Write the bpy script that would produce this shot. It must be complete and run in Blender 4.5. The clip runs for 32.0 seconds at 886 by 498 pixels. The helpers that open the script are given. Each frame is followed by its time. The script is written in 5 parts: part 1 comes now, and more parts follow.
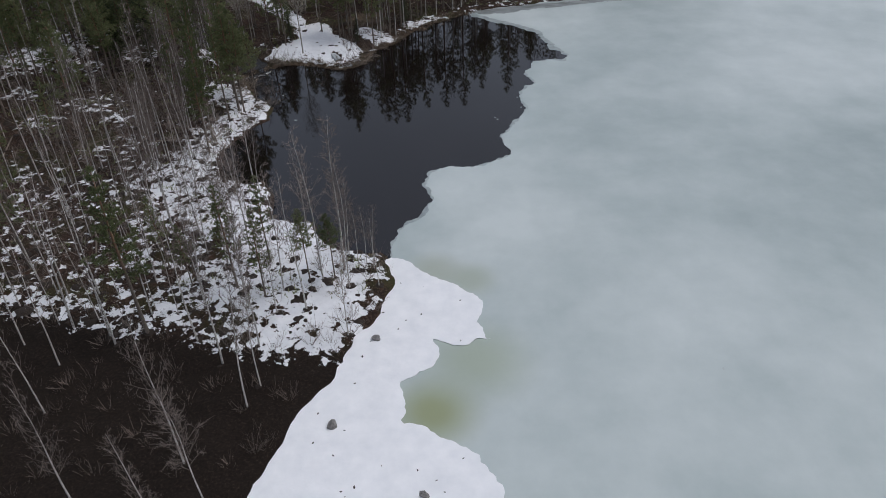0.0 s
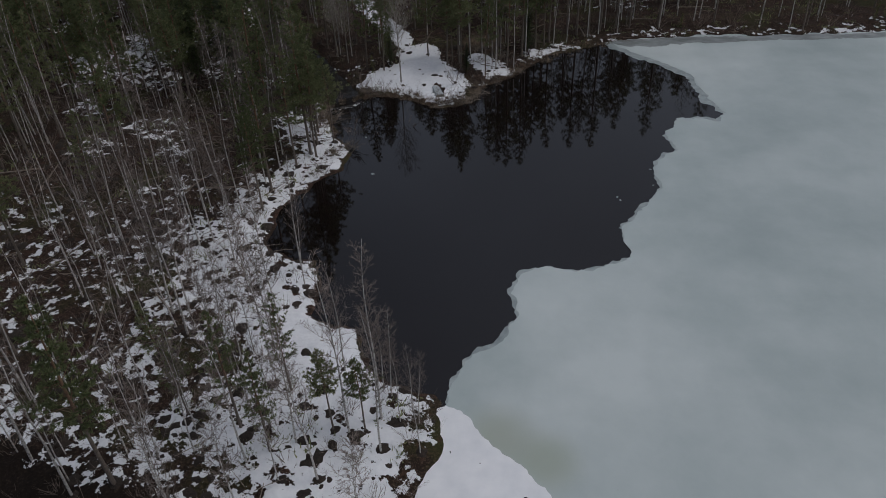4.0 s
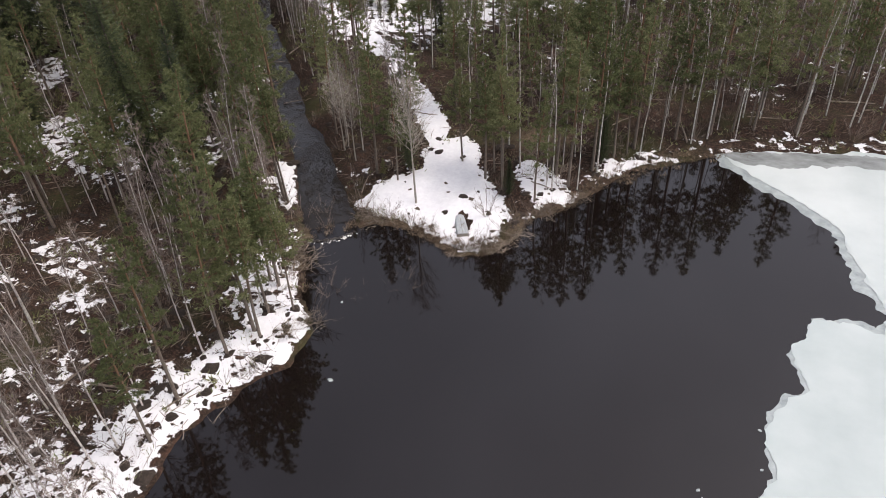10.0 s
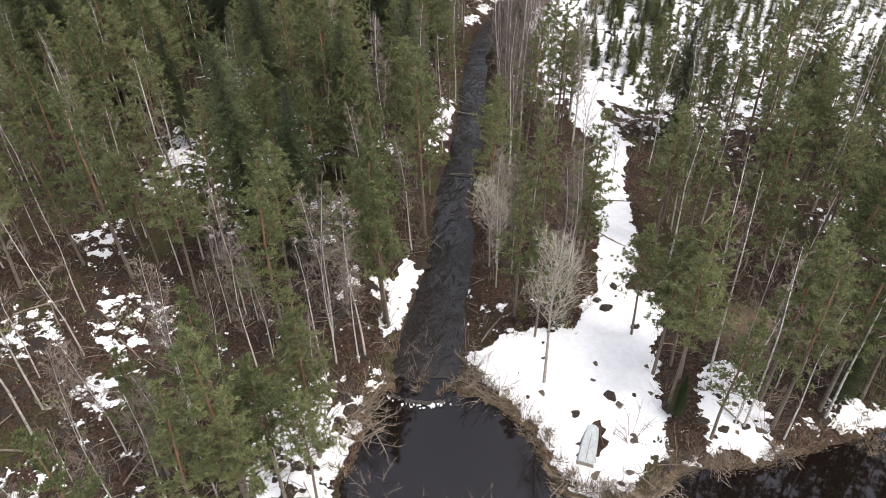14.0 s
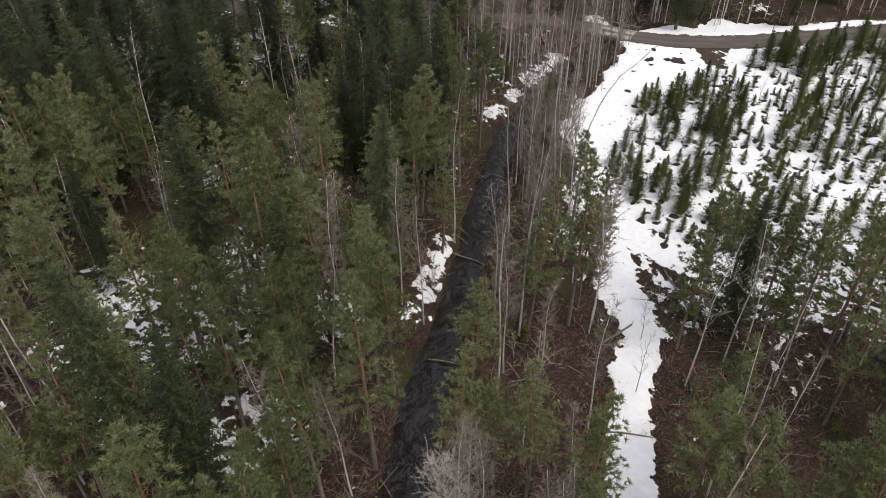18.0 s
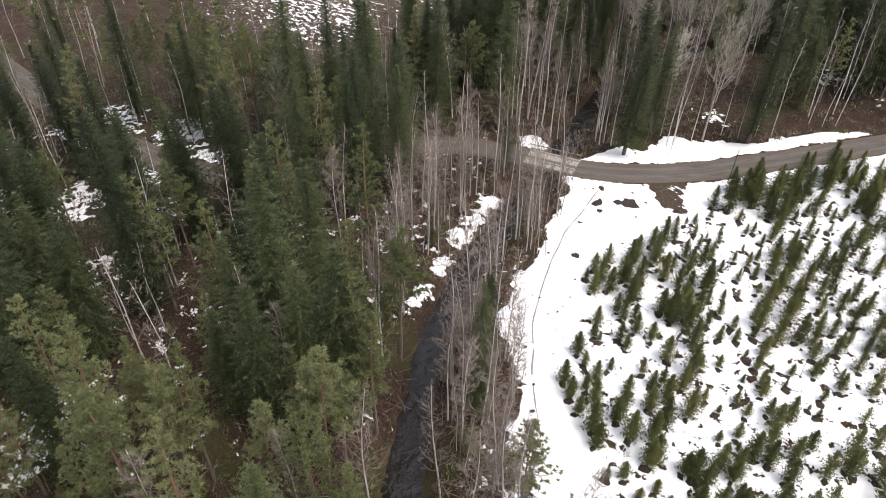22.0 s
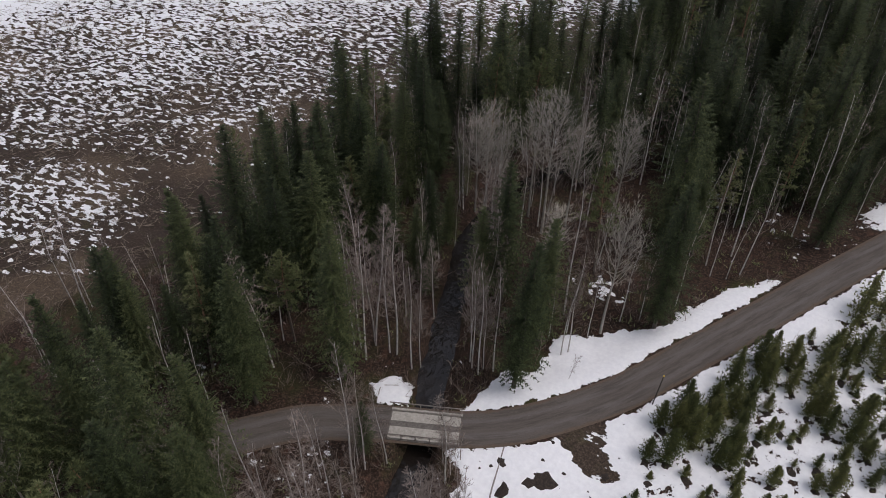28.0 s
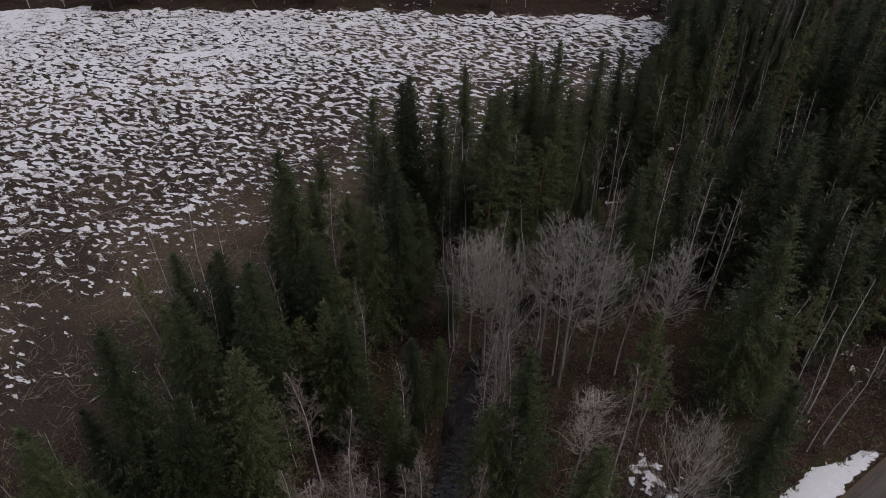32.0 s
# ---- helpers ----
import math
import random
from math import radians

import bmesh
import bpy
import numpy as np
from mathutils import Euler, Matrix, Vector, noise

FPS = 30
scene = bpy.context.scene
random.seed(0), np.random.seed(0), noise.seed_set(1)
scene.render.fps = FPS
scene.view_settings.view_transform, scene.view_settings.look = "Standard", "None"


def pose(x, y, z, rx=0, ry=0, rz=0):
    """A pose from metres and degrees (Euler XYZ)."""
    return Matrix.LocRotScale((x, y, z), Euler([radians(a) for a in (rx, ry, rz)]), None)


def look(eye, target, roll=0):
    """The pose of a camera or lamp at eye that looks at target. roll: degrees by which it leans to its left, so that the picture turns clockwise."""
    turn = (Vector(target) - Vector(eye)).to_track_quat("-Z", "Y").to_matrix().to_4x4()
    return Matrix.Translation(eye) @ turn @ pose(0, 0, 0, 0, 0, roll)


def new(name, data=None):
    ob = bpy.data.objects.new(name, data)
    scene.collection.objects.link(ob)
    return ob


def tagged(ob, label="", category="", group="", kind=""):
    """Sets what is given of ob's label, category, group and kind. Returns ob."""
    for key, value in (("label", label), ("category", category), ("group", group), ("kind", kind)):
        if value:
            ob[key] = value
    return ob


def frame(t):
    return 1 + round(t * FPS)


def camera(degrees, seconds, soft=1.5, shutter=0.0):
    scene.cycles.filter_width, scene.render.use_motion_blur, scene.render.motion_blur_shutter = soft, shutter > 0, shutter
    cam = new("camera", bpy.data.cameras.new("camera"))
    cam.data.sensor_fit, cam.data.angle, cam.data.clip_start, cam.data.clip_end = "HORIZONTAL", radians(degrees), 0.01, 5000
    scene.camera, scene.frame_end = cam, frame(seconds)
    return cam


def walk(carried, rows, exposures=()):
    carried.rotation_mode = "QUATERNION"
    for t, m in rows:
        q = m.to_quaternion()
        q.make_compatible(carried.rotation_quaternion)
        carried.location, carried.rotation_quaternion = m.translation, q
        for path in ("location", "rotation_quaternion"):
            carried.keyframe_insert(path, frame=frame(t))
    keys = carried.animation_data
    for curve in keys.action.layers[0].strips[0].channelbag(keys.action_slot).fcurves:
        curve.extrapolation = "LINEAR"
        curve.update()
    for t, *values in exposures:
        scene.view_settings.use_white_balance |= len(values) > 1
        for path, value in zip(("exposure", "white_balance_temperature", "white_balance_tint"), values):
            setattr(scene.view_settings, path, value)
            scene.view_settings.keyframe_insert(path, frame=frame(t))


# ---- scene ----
cam = camera(62.1, 32.0, soft=0.8)
METRES, EYE, TILT, LEAN, TURN = 200.0, 44.4, 0.0, 0.0, 0.0
ROWS = [
    (0.0, 0.0, 0.0, 0.0, -1.17, -36.22, 1.6),
    (0.5, 0.0017, 0.0154, -0.0011, -1.13, -36.86, 1.71),
    (1.0, 0.0032, 0.03, -0.0024, -0.21, -36.83, 1.8),
    (1.5, 0.0051, 0.0445, -0.0038, 1.32, -36.8, 1.86),
    (2.0, 0.0071, 0.0589, -0.0055, 4.03, -36.71, 1.93),
    (2.5, 0.009, 0.0733, -0.0068, 6.5, -36.68, 1.93),
    (4.5, 0.0143, 0.1292, -0.0059, 10.67, -37.36, 1.98),
    (5.0, 0.0153, 0.1438, -0.0068, 10.71, -37.45, 2.08),
    (5.5, 0.0156, 0.1587, -0.0074, 10.66, -37.6, 2.12),
    (6.0, 0.0159, 0.1735, -0.008, 10.64, -37.72, 2.2),
    (6.5, 0.0157, 0.1874, -0.0087, 10.61, -37.85, 2.22),
    (7.0, 0.0157, 0.2025, -0.0089, 10.56, -38.04, 2.28),
    (7.5, 0.0154, 0.218, -0.0094, 10.51, -38.19, 2.31),
    (8.0, 0.0153, 0.2335, -0.0094, 10.5, -38.35, 2.33),
    (8.5, 0.0156, 0.2491, -0.0093, 10.77, -38.48, 2.44),
    (9.0, 0.0152, 0.2646, -0.0096, 12.52, -38.5, 2.44),
    (9.5, 0.0143, 0.2806, -0.0103, 15.91, -38.47, 2.32),
    (10.0, 0.0146, 0.2967, -0.0106, 19.63, -38.43, 2.28),
    (10.5, 0.0134, 0.3125, -0.0118, 22.85, -38.36, 2.15),
    (11.0, 0.0116, 0.3281, -0.013, 26.52, -38.29, 1.95),
    (11.5, 0.0096, 0.3439, -0.014, 30.17, -38.28, 1.79),
    (12.0, 0.0074, 0.3596, -0.0147, 33.44, -38.31, 1.63),
    (12.5, 0.0042, 0.3753, -0.0155, 37.0, -38.34, 1.46),
    (13.0, 0.0004, 0.3909, -0.0159, 40.18, -38.47, 1.18),
    (13.5, -0.0045, 0.4065, -0.0153, 41.68, -38.72, 0.98),
    (14.0, -0.0101, 0.4214, -0.0148, 43.32, -38.86, 0.84),
    (14.5, -0.0161, 0.4361, -0.0133, 47.06, -39.01, 0.67),
    (16.5, -0.0441, 0.4909, -0.0074, 50.65, -39.46, 0.43),
    (17.0, -0.0533, 0.5037, -0.0047, 50.2, -39.59, 0.37),
    (17.5, -0.0624, 0.5165, -0.002, 49.8, -39.71, 0.35),
    (18.0, -0.0722, 0.5291, 0.0008, 49.41, -39.81, 0.3),
    (18.5, -0.0825, 0.5415, 0.0037, 48.98, -39.86, 0.22),
    (19.0, -0.0932, 0.5537, 0.0075, 48.52, -39.93, 0.1),
    (19.5, -0.1037, 0.5659, 0.0118, 48.05, -39.94, 0.06),
    (20.0, -0.1151, 0.5777, 0.0168, 47.55, -40.04, -0.1),
    (20.5, -0.1265, 0.5894, 0.0223, 47.02, -40.16, -0.16),
    (21.0, -0.1374, 0.6014, 0.0272, 46.45, -40.3, -0.21),
    (21.5, -0.1484, 0.613, 0.0314, 45.51, -40.38, -0.3),
    (22.0, -0.1595, 0.6247, 0.0354, 44.17, -40.49, -0.39),
    (22.5, -0.1703, 0.6363, 0.0395, 42.53, -40.6, -0.42),
    (23.0, -0.1811, 0.648, 0.0429, 40.52, -40.63, -0.44),
    (23.5, -0.192, 0.6597, 0.0459, 38.84, -40.61, -0.5),
    (24.0, -0.2018, 0.6716, 0.0492, 37.57, -40.69, -0.46),
    (24.5, -0.2123, 0.6832, 0.0501, 34.16, -40.64, -0.53),
    (25.0, -0.2226, 0.6946, 0.0508, 33.0, -40.59, -0.56),
    (25.5, -0.2323, 0.7066, 0.0519, 32.16, -40.6, -0.52),
    (27.5, -0.2683, 0.7568, 0.0579, 27.63, -40.91, -0.37),
    (28.0, -0.2769, 0.7696, 0.0577, 27.15, -40.92, -0.34),
    (28.5, -0.2851, 0.7825, 0.0567, 26.91, -40.94, -0.28),
    (29.0, -0.2931, 0.7955, 0.0545, 26.69, -40.92, -0.26),
    (29.5, -0.3011, 0.8087, 0.0523, 26.48, -40.91, -0.25),
    (30.0, -0.3089, 0.8224, 0.0512, 26.29, -40.91, -0.26),
    (30.5, -0.3167, 0.836, 0.0507, 26.11, -40.93, -0.25),
    (31.0, -0.3243, 0.8495, 0.0484, 25.93, -40.93, -0.23),
    (31.5, -0.3316, 0.8633, 0.0466, 25.8, -40.86, -0.29),
    (32.0, -0.3374, 0.8783, 0.0451, 24.12, -40.83, -0.19),
]
walk(cam, [(t, pose(0, 0, EYE, TILT, LEAN, TURN) @ pose(METRES * x, METRES * y, METRES * z, 90 + pitch, roll, yaw)) for t, x, y, z, yaw, pitch, roll in ROWS],
     exposures=[(0.0, -0.55, 6150, 11), (1.0, -0.75, 6150, 11), (2.5, -0.96, 6150, 11), (4.5, -1.2, 6200, 11), (5.3, -1.12, 6200, 11), (6.0, -0.46, 6200, 11), (7.0, 0.03, 6300, 11), (8.5, 0.30, 6650, 15), (10.0, 0.5, 6800, 16), (12.0, 0.85, 6750, 12), (14.0, 1.0, 6750, 11), (15.5, 0.7, 6750, 11), (17.2, 0.35, 6700, 11), (20.0, 0.65, 6750, 12), (22.0, 0.95, 6750, 12), (24.0, 1.02, 6750, 13), (25.0, 0.38, 6700, 15), (25.5, 0.26, 6650, 15), (26.5, 0.08, 6550, 15), (28.0, -0.28, 6450, 15), (30.0, -0.46, 6480, 17), (32.0, -0.80, 6480, 18)])

# ---- world and light: a bright overcast sky ----
world = bpy.data.worlds.new("overcast")
scene.world = world
world.use_nodes = True
wn = world.node_tree.nodes
wl = world.node_tree.links
sky = wn.new("ShaderNodeTexSky")
sky.sky_type = "NISHITA"
sky.sun_disc = False
sky.sun_elevation, sky.sun_rotation = radians(60), radians(80)
sky.dust_density, sky.air_density = 4.0, 1.0
grey = wn.new("ShaderNodeHueSaturation")
grey.inputs["Saturation"].default_value = 0.50
wl.new(sky.outputs[0], grey.inputs["Color"])
cloud = wn.new("ShaderNodeTexNoise")
cloud.inputs["Scale"].default_value, cloud.inputs["Detail"].default_value = 2.2, 5.0
wl.new(wn.new("ShaderNodeTexCoord").outputs["Generated"], cloud.inputs["Vector"])
thick = wn.new("ShaderNodeMapRange")
wl.new(cloud.outputs[0], thick.inputs[0])
thick.inputs[1].default_value, thick.inputs[2].default_value, thick.inputs[3].default_value, thick.inputs[4].default_value = 0.3, 0.7, 0.78, 1.22
veil = wn.new("ShaderNodeVectorMath")
veil.operation = "SCALE"
wl.new(grey.outputs[0], veil.inputs[0])
wl.new(thick.outputs[0], veil.inputs["Scale"])
wl.new(veil.outputs[0], wn["Background"].inputs[0])
wn["Background"].inputs[1].default_value = 0.18
lamp = bpy.data.lights.new("sun", "SUN")
lamp.energy, lamp.angle, lamp.color = 0.5, radians(20), (1.0, 0.97, 0.93)
sun = new("sun", lamp)
sun.matrix_world = look((48, 8, 130), (0, 0, 45))


# ---- materials ----
def material(name, rough=0.8, metal=0.0, spec=0.3):
    m = bpy.data.materials.new(name)
    m.use_nodes = True
    b = m.node_tree.nodes["Principled BSDF"]
    b.inputs["Roughness"].default_value = rough
    b.inputs["Metallic"].default_value = metal
    b.inputs["Specular IOR Level"].default_value = spec
    return m, m.node_tree.nodes, m.node_tree.links, b


def tex(n, l, scale, detail=4.0, rough=0.55, coords=None, kind="ShaderNodeTexNoise"):
    t = n.new(kind)
    t.inputs["Scale"].default_value = scale
    if kind == "ShaderNodeTexNoise":
        t.inputs["Detail"].default_value = detail
        t.inputs["Roughness"].default_value = rough
    if coords is None:
        coords = n.new("ShaderNodeTexCoord").outputs["Object"]
    l.new(coords, t.inputs["Vector"])
    return t.outputs[0]


def ramp(n, l, fac, stops):
    r = n.new("ShaderNodeValToRGB")
    e = r.color_ramp.elements
    while len(e) < len(stops):
        e.new(0.5)
    for k, (p, c) in enumerate(stops):
        e[k].position = p
        e[k].color = (*c, 1) if len(c) == 3 else c
    l.new(fac, r.inputs[0])
    return r.outputs[0]


def calc(n, l, op, a, b=0.0, c=None):
    m = n.new("ShaderNodeMath")
    m.operation = op
    for k, v in enumerate((a, b, c)):
        if v is None:
            continue
        if isinstance(v, (int, float)):
            m.inputs[k].default_value = v
        else:
            l.new(v, m.inputs[k])
    return m.outputs[0]


def blend(n, l, fac, a, b, mode="MIX"):
    m = n.new("ShaderNodeMix")
    m.data_type, m.blend_type = "RGBA", mode
    for k, v in ((0, fac), (6, a), (7, b)):
        if isinstance(v, (int, float)):
            m.inputs[k].default_value = v
        elif isinstance(v, tuple):
            m.inputs[k].default_value = (*v, 1)
        else:
            l.new(v, m.inputs[k])
    return m.outputs[2]


def bump(n, l, b, height, strength, dist):
    u = n.new("ShaderNodeBump")
    u.inputs["Strength"].default_value, u.inputs["Distance"].default_value = strength, dist
    l.new(height, u.inputs["Height"])
    l.new(u.outputs[0], b.inputs["Normal"])


def attr(n, name):
    a = n.new("ShaderNodeAttribute")
    a.attribute_name = name
    return a.outputs["Fac"]


def smooth(n, l, v, lo, hi):
    m = n.new("ShaderNodeMapRange")
    m.interpolation_type = "SMOOTHSTEP"
    l.new(v, m.inputs[0])
    m.inputs[1].default_value, m.inputs[2].default_value = lo, hi
    return m.outputs[0]


def island_or_object(n, l, weight_object=0.6):
    """A random number that differs by tree and by twig."""
    a = n.new("ShaderNodeObjectInfo").outputs["Random"]
    b = n.new("ShaderNodeNewGeometry").outputs["Random Per Island"]
    return calc(n, l, "ADD", calc(n, l, "MULTIPLY", a, weight_object), calc(n, l, "MULTIPLY", b, 1 - weight_object))


def mat_ground():
    m, n, l, b = material("forest_floor", 0.95, 0, 0.15)
    fine = tex(n, l, 5.0, 8, 0.75)
    mid = tex(n, l, 1.3, 5, 0.6)
    wide = tex(n, l, 0.12, 3)
    soil = ramp(n, l, fine, [(0.30, (0.006, 0.004, 0.003)), (0.5, (0.028, 0.018, 0.0135)), (0.70, (0.135, 0.092, 0.068))])
    moss = ramp(n, l, fine, [(0.3, (0.016, 0.018, 0.008)), (0.7, (0.065, 0.062, 0.026))])
    soil = blend(n, l, smooth(n, l, wide, 0.5, 0.7), soil, moss)
    red = ramp(n, l, fine, [(0.3, (0.035, 0.018, 0.013)), (0.7, (0.11, 0.06, 0.042))])
    soil = blend(n, l, smooth(n, l, mid, 0.5, 0.75), soil, red)
    straw = ramp(n, l, fine, [(0.25, (0.05, 0.036, 0.024)), (0.5, (0.16, 0.118, 0.078)), (0.75, (0.36, 0.28, 0.19))])
    felling = ramp(n, l, fine, [(0.3, (0.010, 0.008, 0.007)), (0.52, (0.038, 0.028, 0.023)), (0.72, (0.12, 0.09, 0.07))])
    soil = blend(n, l, attr(n, "felled"), soil, felling)
    green = ramp(n, l, fine, [(0.3, (0.012, 0.014, 0.006)), (0.55, (0.050, 0.052, 0.020)), (0.75, (0.12, 0.11, 0.055))])
    soil = blend(n, l, calc(n, l, "MULTIPLY", smooth(n, l, tex(n, l, 0.45, 5, 0.65), 0.54, 0.68), 0.40), soil, green)
    # darker soil for the south-west ground: its dimness is put into the colour
    dimmed = ramp(n, l, fine, [(0.3, (0.005, 0.004, 0.003)), (0.55, (0.017, 0.012, 0.009)), (0.75, (0.055, 0.04, 0.03))])
    soil = blend(n, l, attr(n, "dimmed"), soil, dimmed)
    soil = blend(n, l, attr(n, "straw"), soil, straw)
    white = ramp(n, l, tex(n, l, 2.2, 5, 0.6), [(0.2, (0.68, 0.69, 0.71)), (0.7, (0.80, 0.81, 0.82))])
    dirt = smooth(n, l, tex(n, l, 5.5, 6, 0.7), 0.68, 0.8)
    white = blend(n, l, calc(n, l, "MULTIPLY", dirt, 0.55), white, (0.18, 0.15, 0.12))
    mp = n.new("ShaderNodeMapping")
    mp.inputs["Rotation"].default_value = (0, 0, radians(-27))
    mp.inputs["Scale"].default_value = (0.52, 1.0, 1.0)
    l.new(n.new("ShaderNodeTexCoord").outputs["Object"], mp.inputs[0])
    melt = tex(n, l, 0.85, 8, 0.64)
    slash = tex(n, l, 1.45, 4, 0.56, mp.outputs[0])
    cut = attr(n, "felled")
    pattern = calc(n, l, "ADD", calc(n, l, "MULTIPLY", melt, calc(n, l, "SUBTRACT", 1.0, cut)), calc(n, l, "MULTIPLY", slash, cut))
    edge = calc(n, l, "SUBTRACT", attr(n, "snow"), pattern)
    fac = smooth(n, l, edge, -0.006, 0.012)
    l.new(blend(n, l, fac, soil, white), b.inputs["Base Color"])
    high = calc(n, l, "ADD", calc(n, l, "MULTIPLY", fac, 1.2), calc(n, l, "ADD", calc(n, l, "MULTIPLY", fine, 0.35), mid))
    bump(n, l, b, high, 0.7, 0.09)
    return m


def mat_snow():
    m, n, l, b = material("wet_snow", 0.7, 0, 0.3)
    a = tex(n, l, 0.6, 5, 0.6)
    l.new(ramp(n, l, a, [(0.25, (0.74, 0.755, 0.77)), (0.7, (0.85, 0.855, 0.86))]), b.inputs["Base Color"])
    bump(n, l, b, tex(n, l, 2.5, 6), 0.25, 0.06)
    return m


def mat_ice():
    m, n, l, b = material("rotten_lake_ice", 0.45, 0, 0.3)
    wide = tex(n, l, 0.022, 5, 0.5)
    mid = tex(n, l, 0.13, 6, 0.6)
    both = calc(n, l, "ADD", calc(n, l, "MULTIPLY", wide, 0.72), calc(n, l, "MULTIPLY", mid, 0.28))
    base = ramp(n, l, both, [(0.36, (0.315, 0.370, 0.366)), (0.47, (0.415, 0.472, 0.463)), (0.6, (0.54, 0.59, 0.578))])
    geo = n.new("ShaderNodeNewGeometry").outputs["Position"]
    for x, y, r, c, k in ((-1.2, 39, 5.0, (0.27, 0.30, 0.16), 0.92), (2.5, 44.5, 6.5, (0.33, 0.38, 0.29), 0.8), (2.5, 55.5, 3.5, (0.33, 0.37, 0.29), 0.7), (-1, 57, 4.0, (0.36, 0.39, 0.32), 0.75)):
        d = n.new("ShaderNodeVectorMath")
        d.operation = "DISTANCE"
        l.new(geo, d.inputs[0])
        d.inputs[1].default_value = (x, y, 0.1)
        f = n.new("ShaderNodeMapRange")
        f.interpolation_type = "SMOOTHSTEP"
        l.new(d.outputs["Value"], f.inputs[0])
        f.inputs[1].default_value, f.inputs[2].default_value, f.inputs[3].default_value, f.inputs[4].default_value = 0.5, r, k, 0.0
        base = blend(n, l, f.outputs[0], base, c)
    spots = smooth(n, l, tex(n, l, 0.9, 3, 0.6), 0.73, 0.8)
    base = blend(n, l, calc(n, l, "MULTIPLY", spots, 0.3), base, (0.3, 0.31, 0.3))
    l.new(base, b.inputs["Base Color"])
    bump(n, l, b, tex(n, l, 1.5, 5), 0.12, 0.05)
    return m


def mat_water(name, colour, scale, strength, rough=0.03):
    m, n, l, b = material(name, rough, 0, 1.0)
    b.inputs["IOR"].default_value = 1.35
    l.new(blend(n, l, tex(n, l, 0.15, 3), colour, tuple(c * 1.6 for c in colour)), b.inputs["Base Color"])
    bump(n, l, b, tex(n, l, scale, 3, 0.5), strength, 0.04)
    return m


def mat_stream():
    """Running water: broad smooth tongues and fine riffles."""
    m, n, l, b = material("running_stream_water", 0.09, 0, 0.9)
    b.inputs["IOR"].default_value = 1.35
    l.new(blend(n, l, tex(n, l, 0.5, 4), (0.008, 0.006, 0.005), (0.020, 0.016, 0.013)), b.inputs["Base Color"])
    broad, riffle = tex(n, l, 0.75, 3, 0.6), tex(n, l, 4.0, 4, 0.6)
    calm = smooth(n, l, tex(n, l, 0.35, 3), 0.42, 0.6)
    bump(n, l, b, calc(n, l, "ADD", broad, calc(n, l, "MULTIPLY", calc(n, l, "MULTIPLY", riffle, calm), 0.35)), 1.0, 0.22)
    return m


def mat_gravel():
    m, n, l, b = material("wet_gravel", 0.85, 0, 0.3)
    uv = n.new("ShaderNodeUVMap").outputs[0]
    sep = n.new("ShaderNodeSeparateXYZ")
    l.new(uv, sep.inputs[0])
    v = calc(n, l, "ABSOLUTE", calc(n, l, "SUBTRACT", sep.outputs[0], 0.5))
    track = smooth(n, l, calc(n, l, "ABSOLUTE", calc(n, l, "SUBTRACT", calc(n, l, "ADD", v, calc(n, l, "MULTIPLY", tex(n, l, 0.5), 0.05)), 0.22)), 0.02, 0.12)
    grain = tex(n, l, 14, 6, 0.7)
    base = ramp(n, l, grain, [(0.25, (0.064, 0.055, 0.048)), (0.75, (0.130, 0.112, 0.098))])
    worn = ramp(n, l, grain, [(0.25, (0.076, 0.068, 0.062)), (0.75, (0.15, 0.135, 0.122))])
    edge = ramp(n, l, grain, [(0.25, (0.05, 0.036, 0.027)), (0.75, (0.15, 0.11, 0.08))])
    c = blend(n, l, track, worn, base)
    along = n.new("ShaderNodeMapping")
    along.inputs["Scale"].default_value = (7.0, 1.6, 1.0)
    l.new(uv, along.inputs[0])
    mud = smooth(n, l, tex(n, l, 1.3, 6, 0.7, along.outputs[0]), 0.42, 0.66)
    c = blend(n, l, calc(n, l, "MULTIPLY", mud, 0.6), c, (0.046, 0.036, 0.030))
    chips = smooth(n, l, tex(n, l, 4.5, 4, 0.7), 0.62, 0.72)
    c = blend(n, l, calc(n, l, "MULTIPLY", chips, 0.35), c, (0.24, 0.22, 0.20))
    c = blend(n, l, smooth(n, l, calc(n, l, "ADD", v, calc(n, l, "MULTIPLY", tex(n, l, 0.9), 0.16)), 0.47, 0.55), c, edge)
    l.new(c, b.inputs["Base Color"])
    bump(n, l, b, grain, 0.5, 0.03)
    return m


def mat_two(name, dark, light, scale=6.0, rough=0.85, stretch=None, strength=0.4, dist=0.02, metal=0.0, vary=0.0):
    m, n, l, b = material(name, rough, metal)
    co = None
    if stretch:
        mp = n.new("ShaderNodeMapping")
        mp.inputs["Scale"].default_value = stretch
        l.new(n.new("ShaderNodeTexCoord").outputs["Object"], mp.inputs[0])
        co = mp.outputs[0]
    t = tex(n, l, scale, 5, 0.65, co)
    c = ramp(n, l, t, [(0.3, dark), (0.7, light)])
    if vary:
        k = island_or_object(n, l)
        g = n.new("ShaderNodeHueSaturation")
        l.new(c, g.inputs["Color"])
        l.new(calc(n, l, "ADD", calc(n, l, "MULTIPLY", k, 2 * vary), 1 - vary), g.inputs["Value"])
        c = g.outputs[0]
    l.new(c, b.inputs["Base Color"])
    bump(n, l, b, t, strength, dist)
    return m


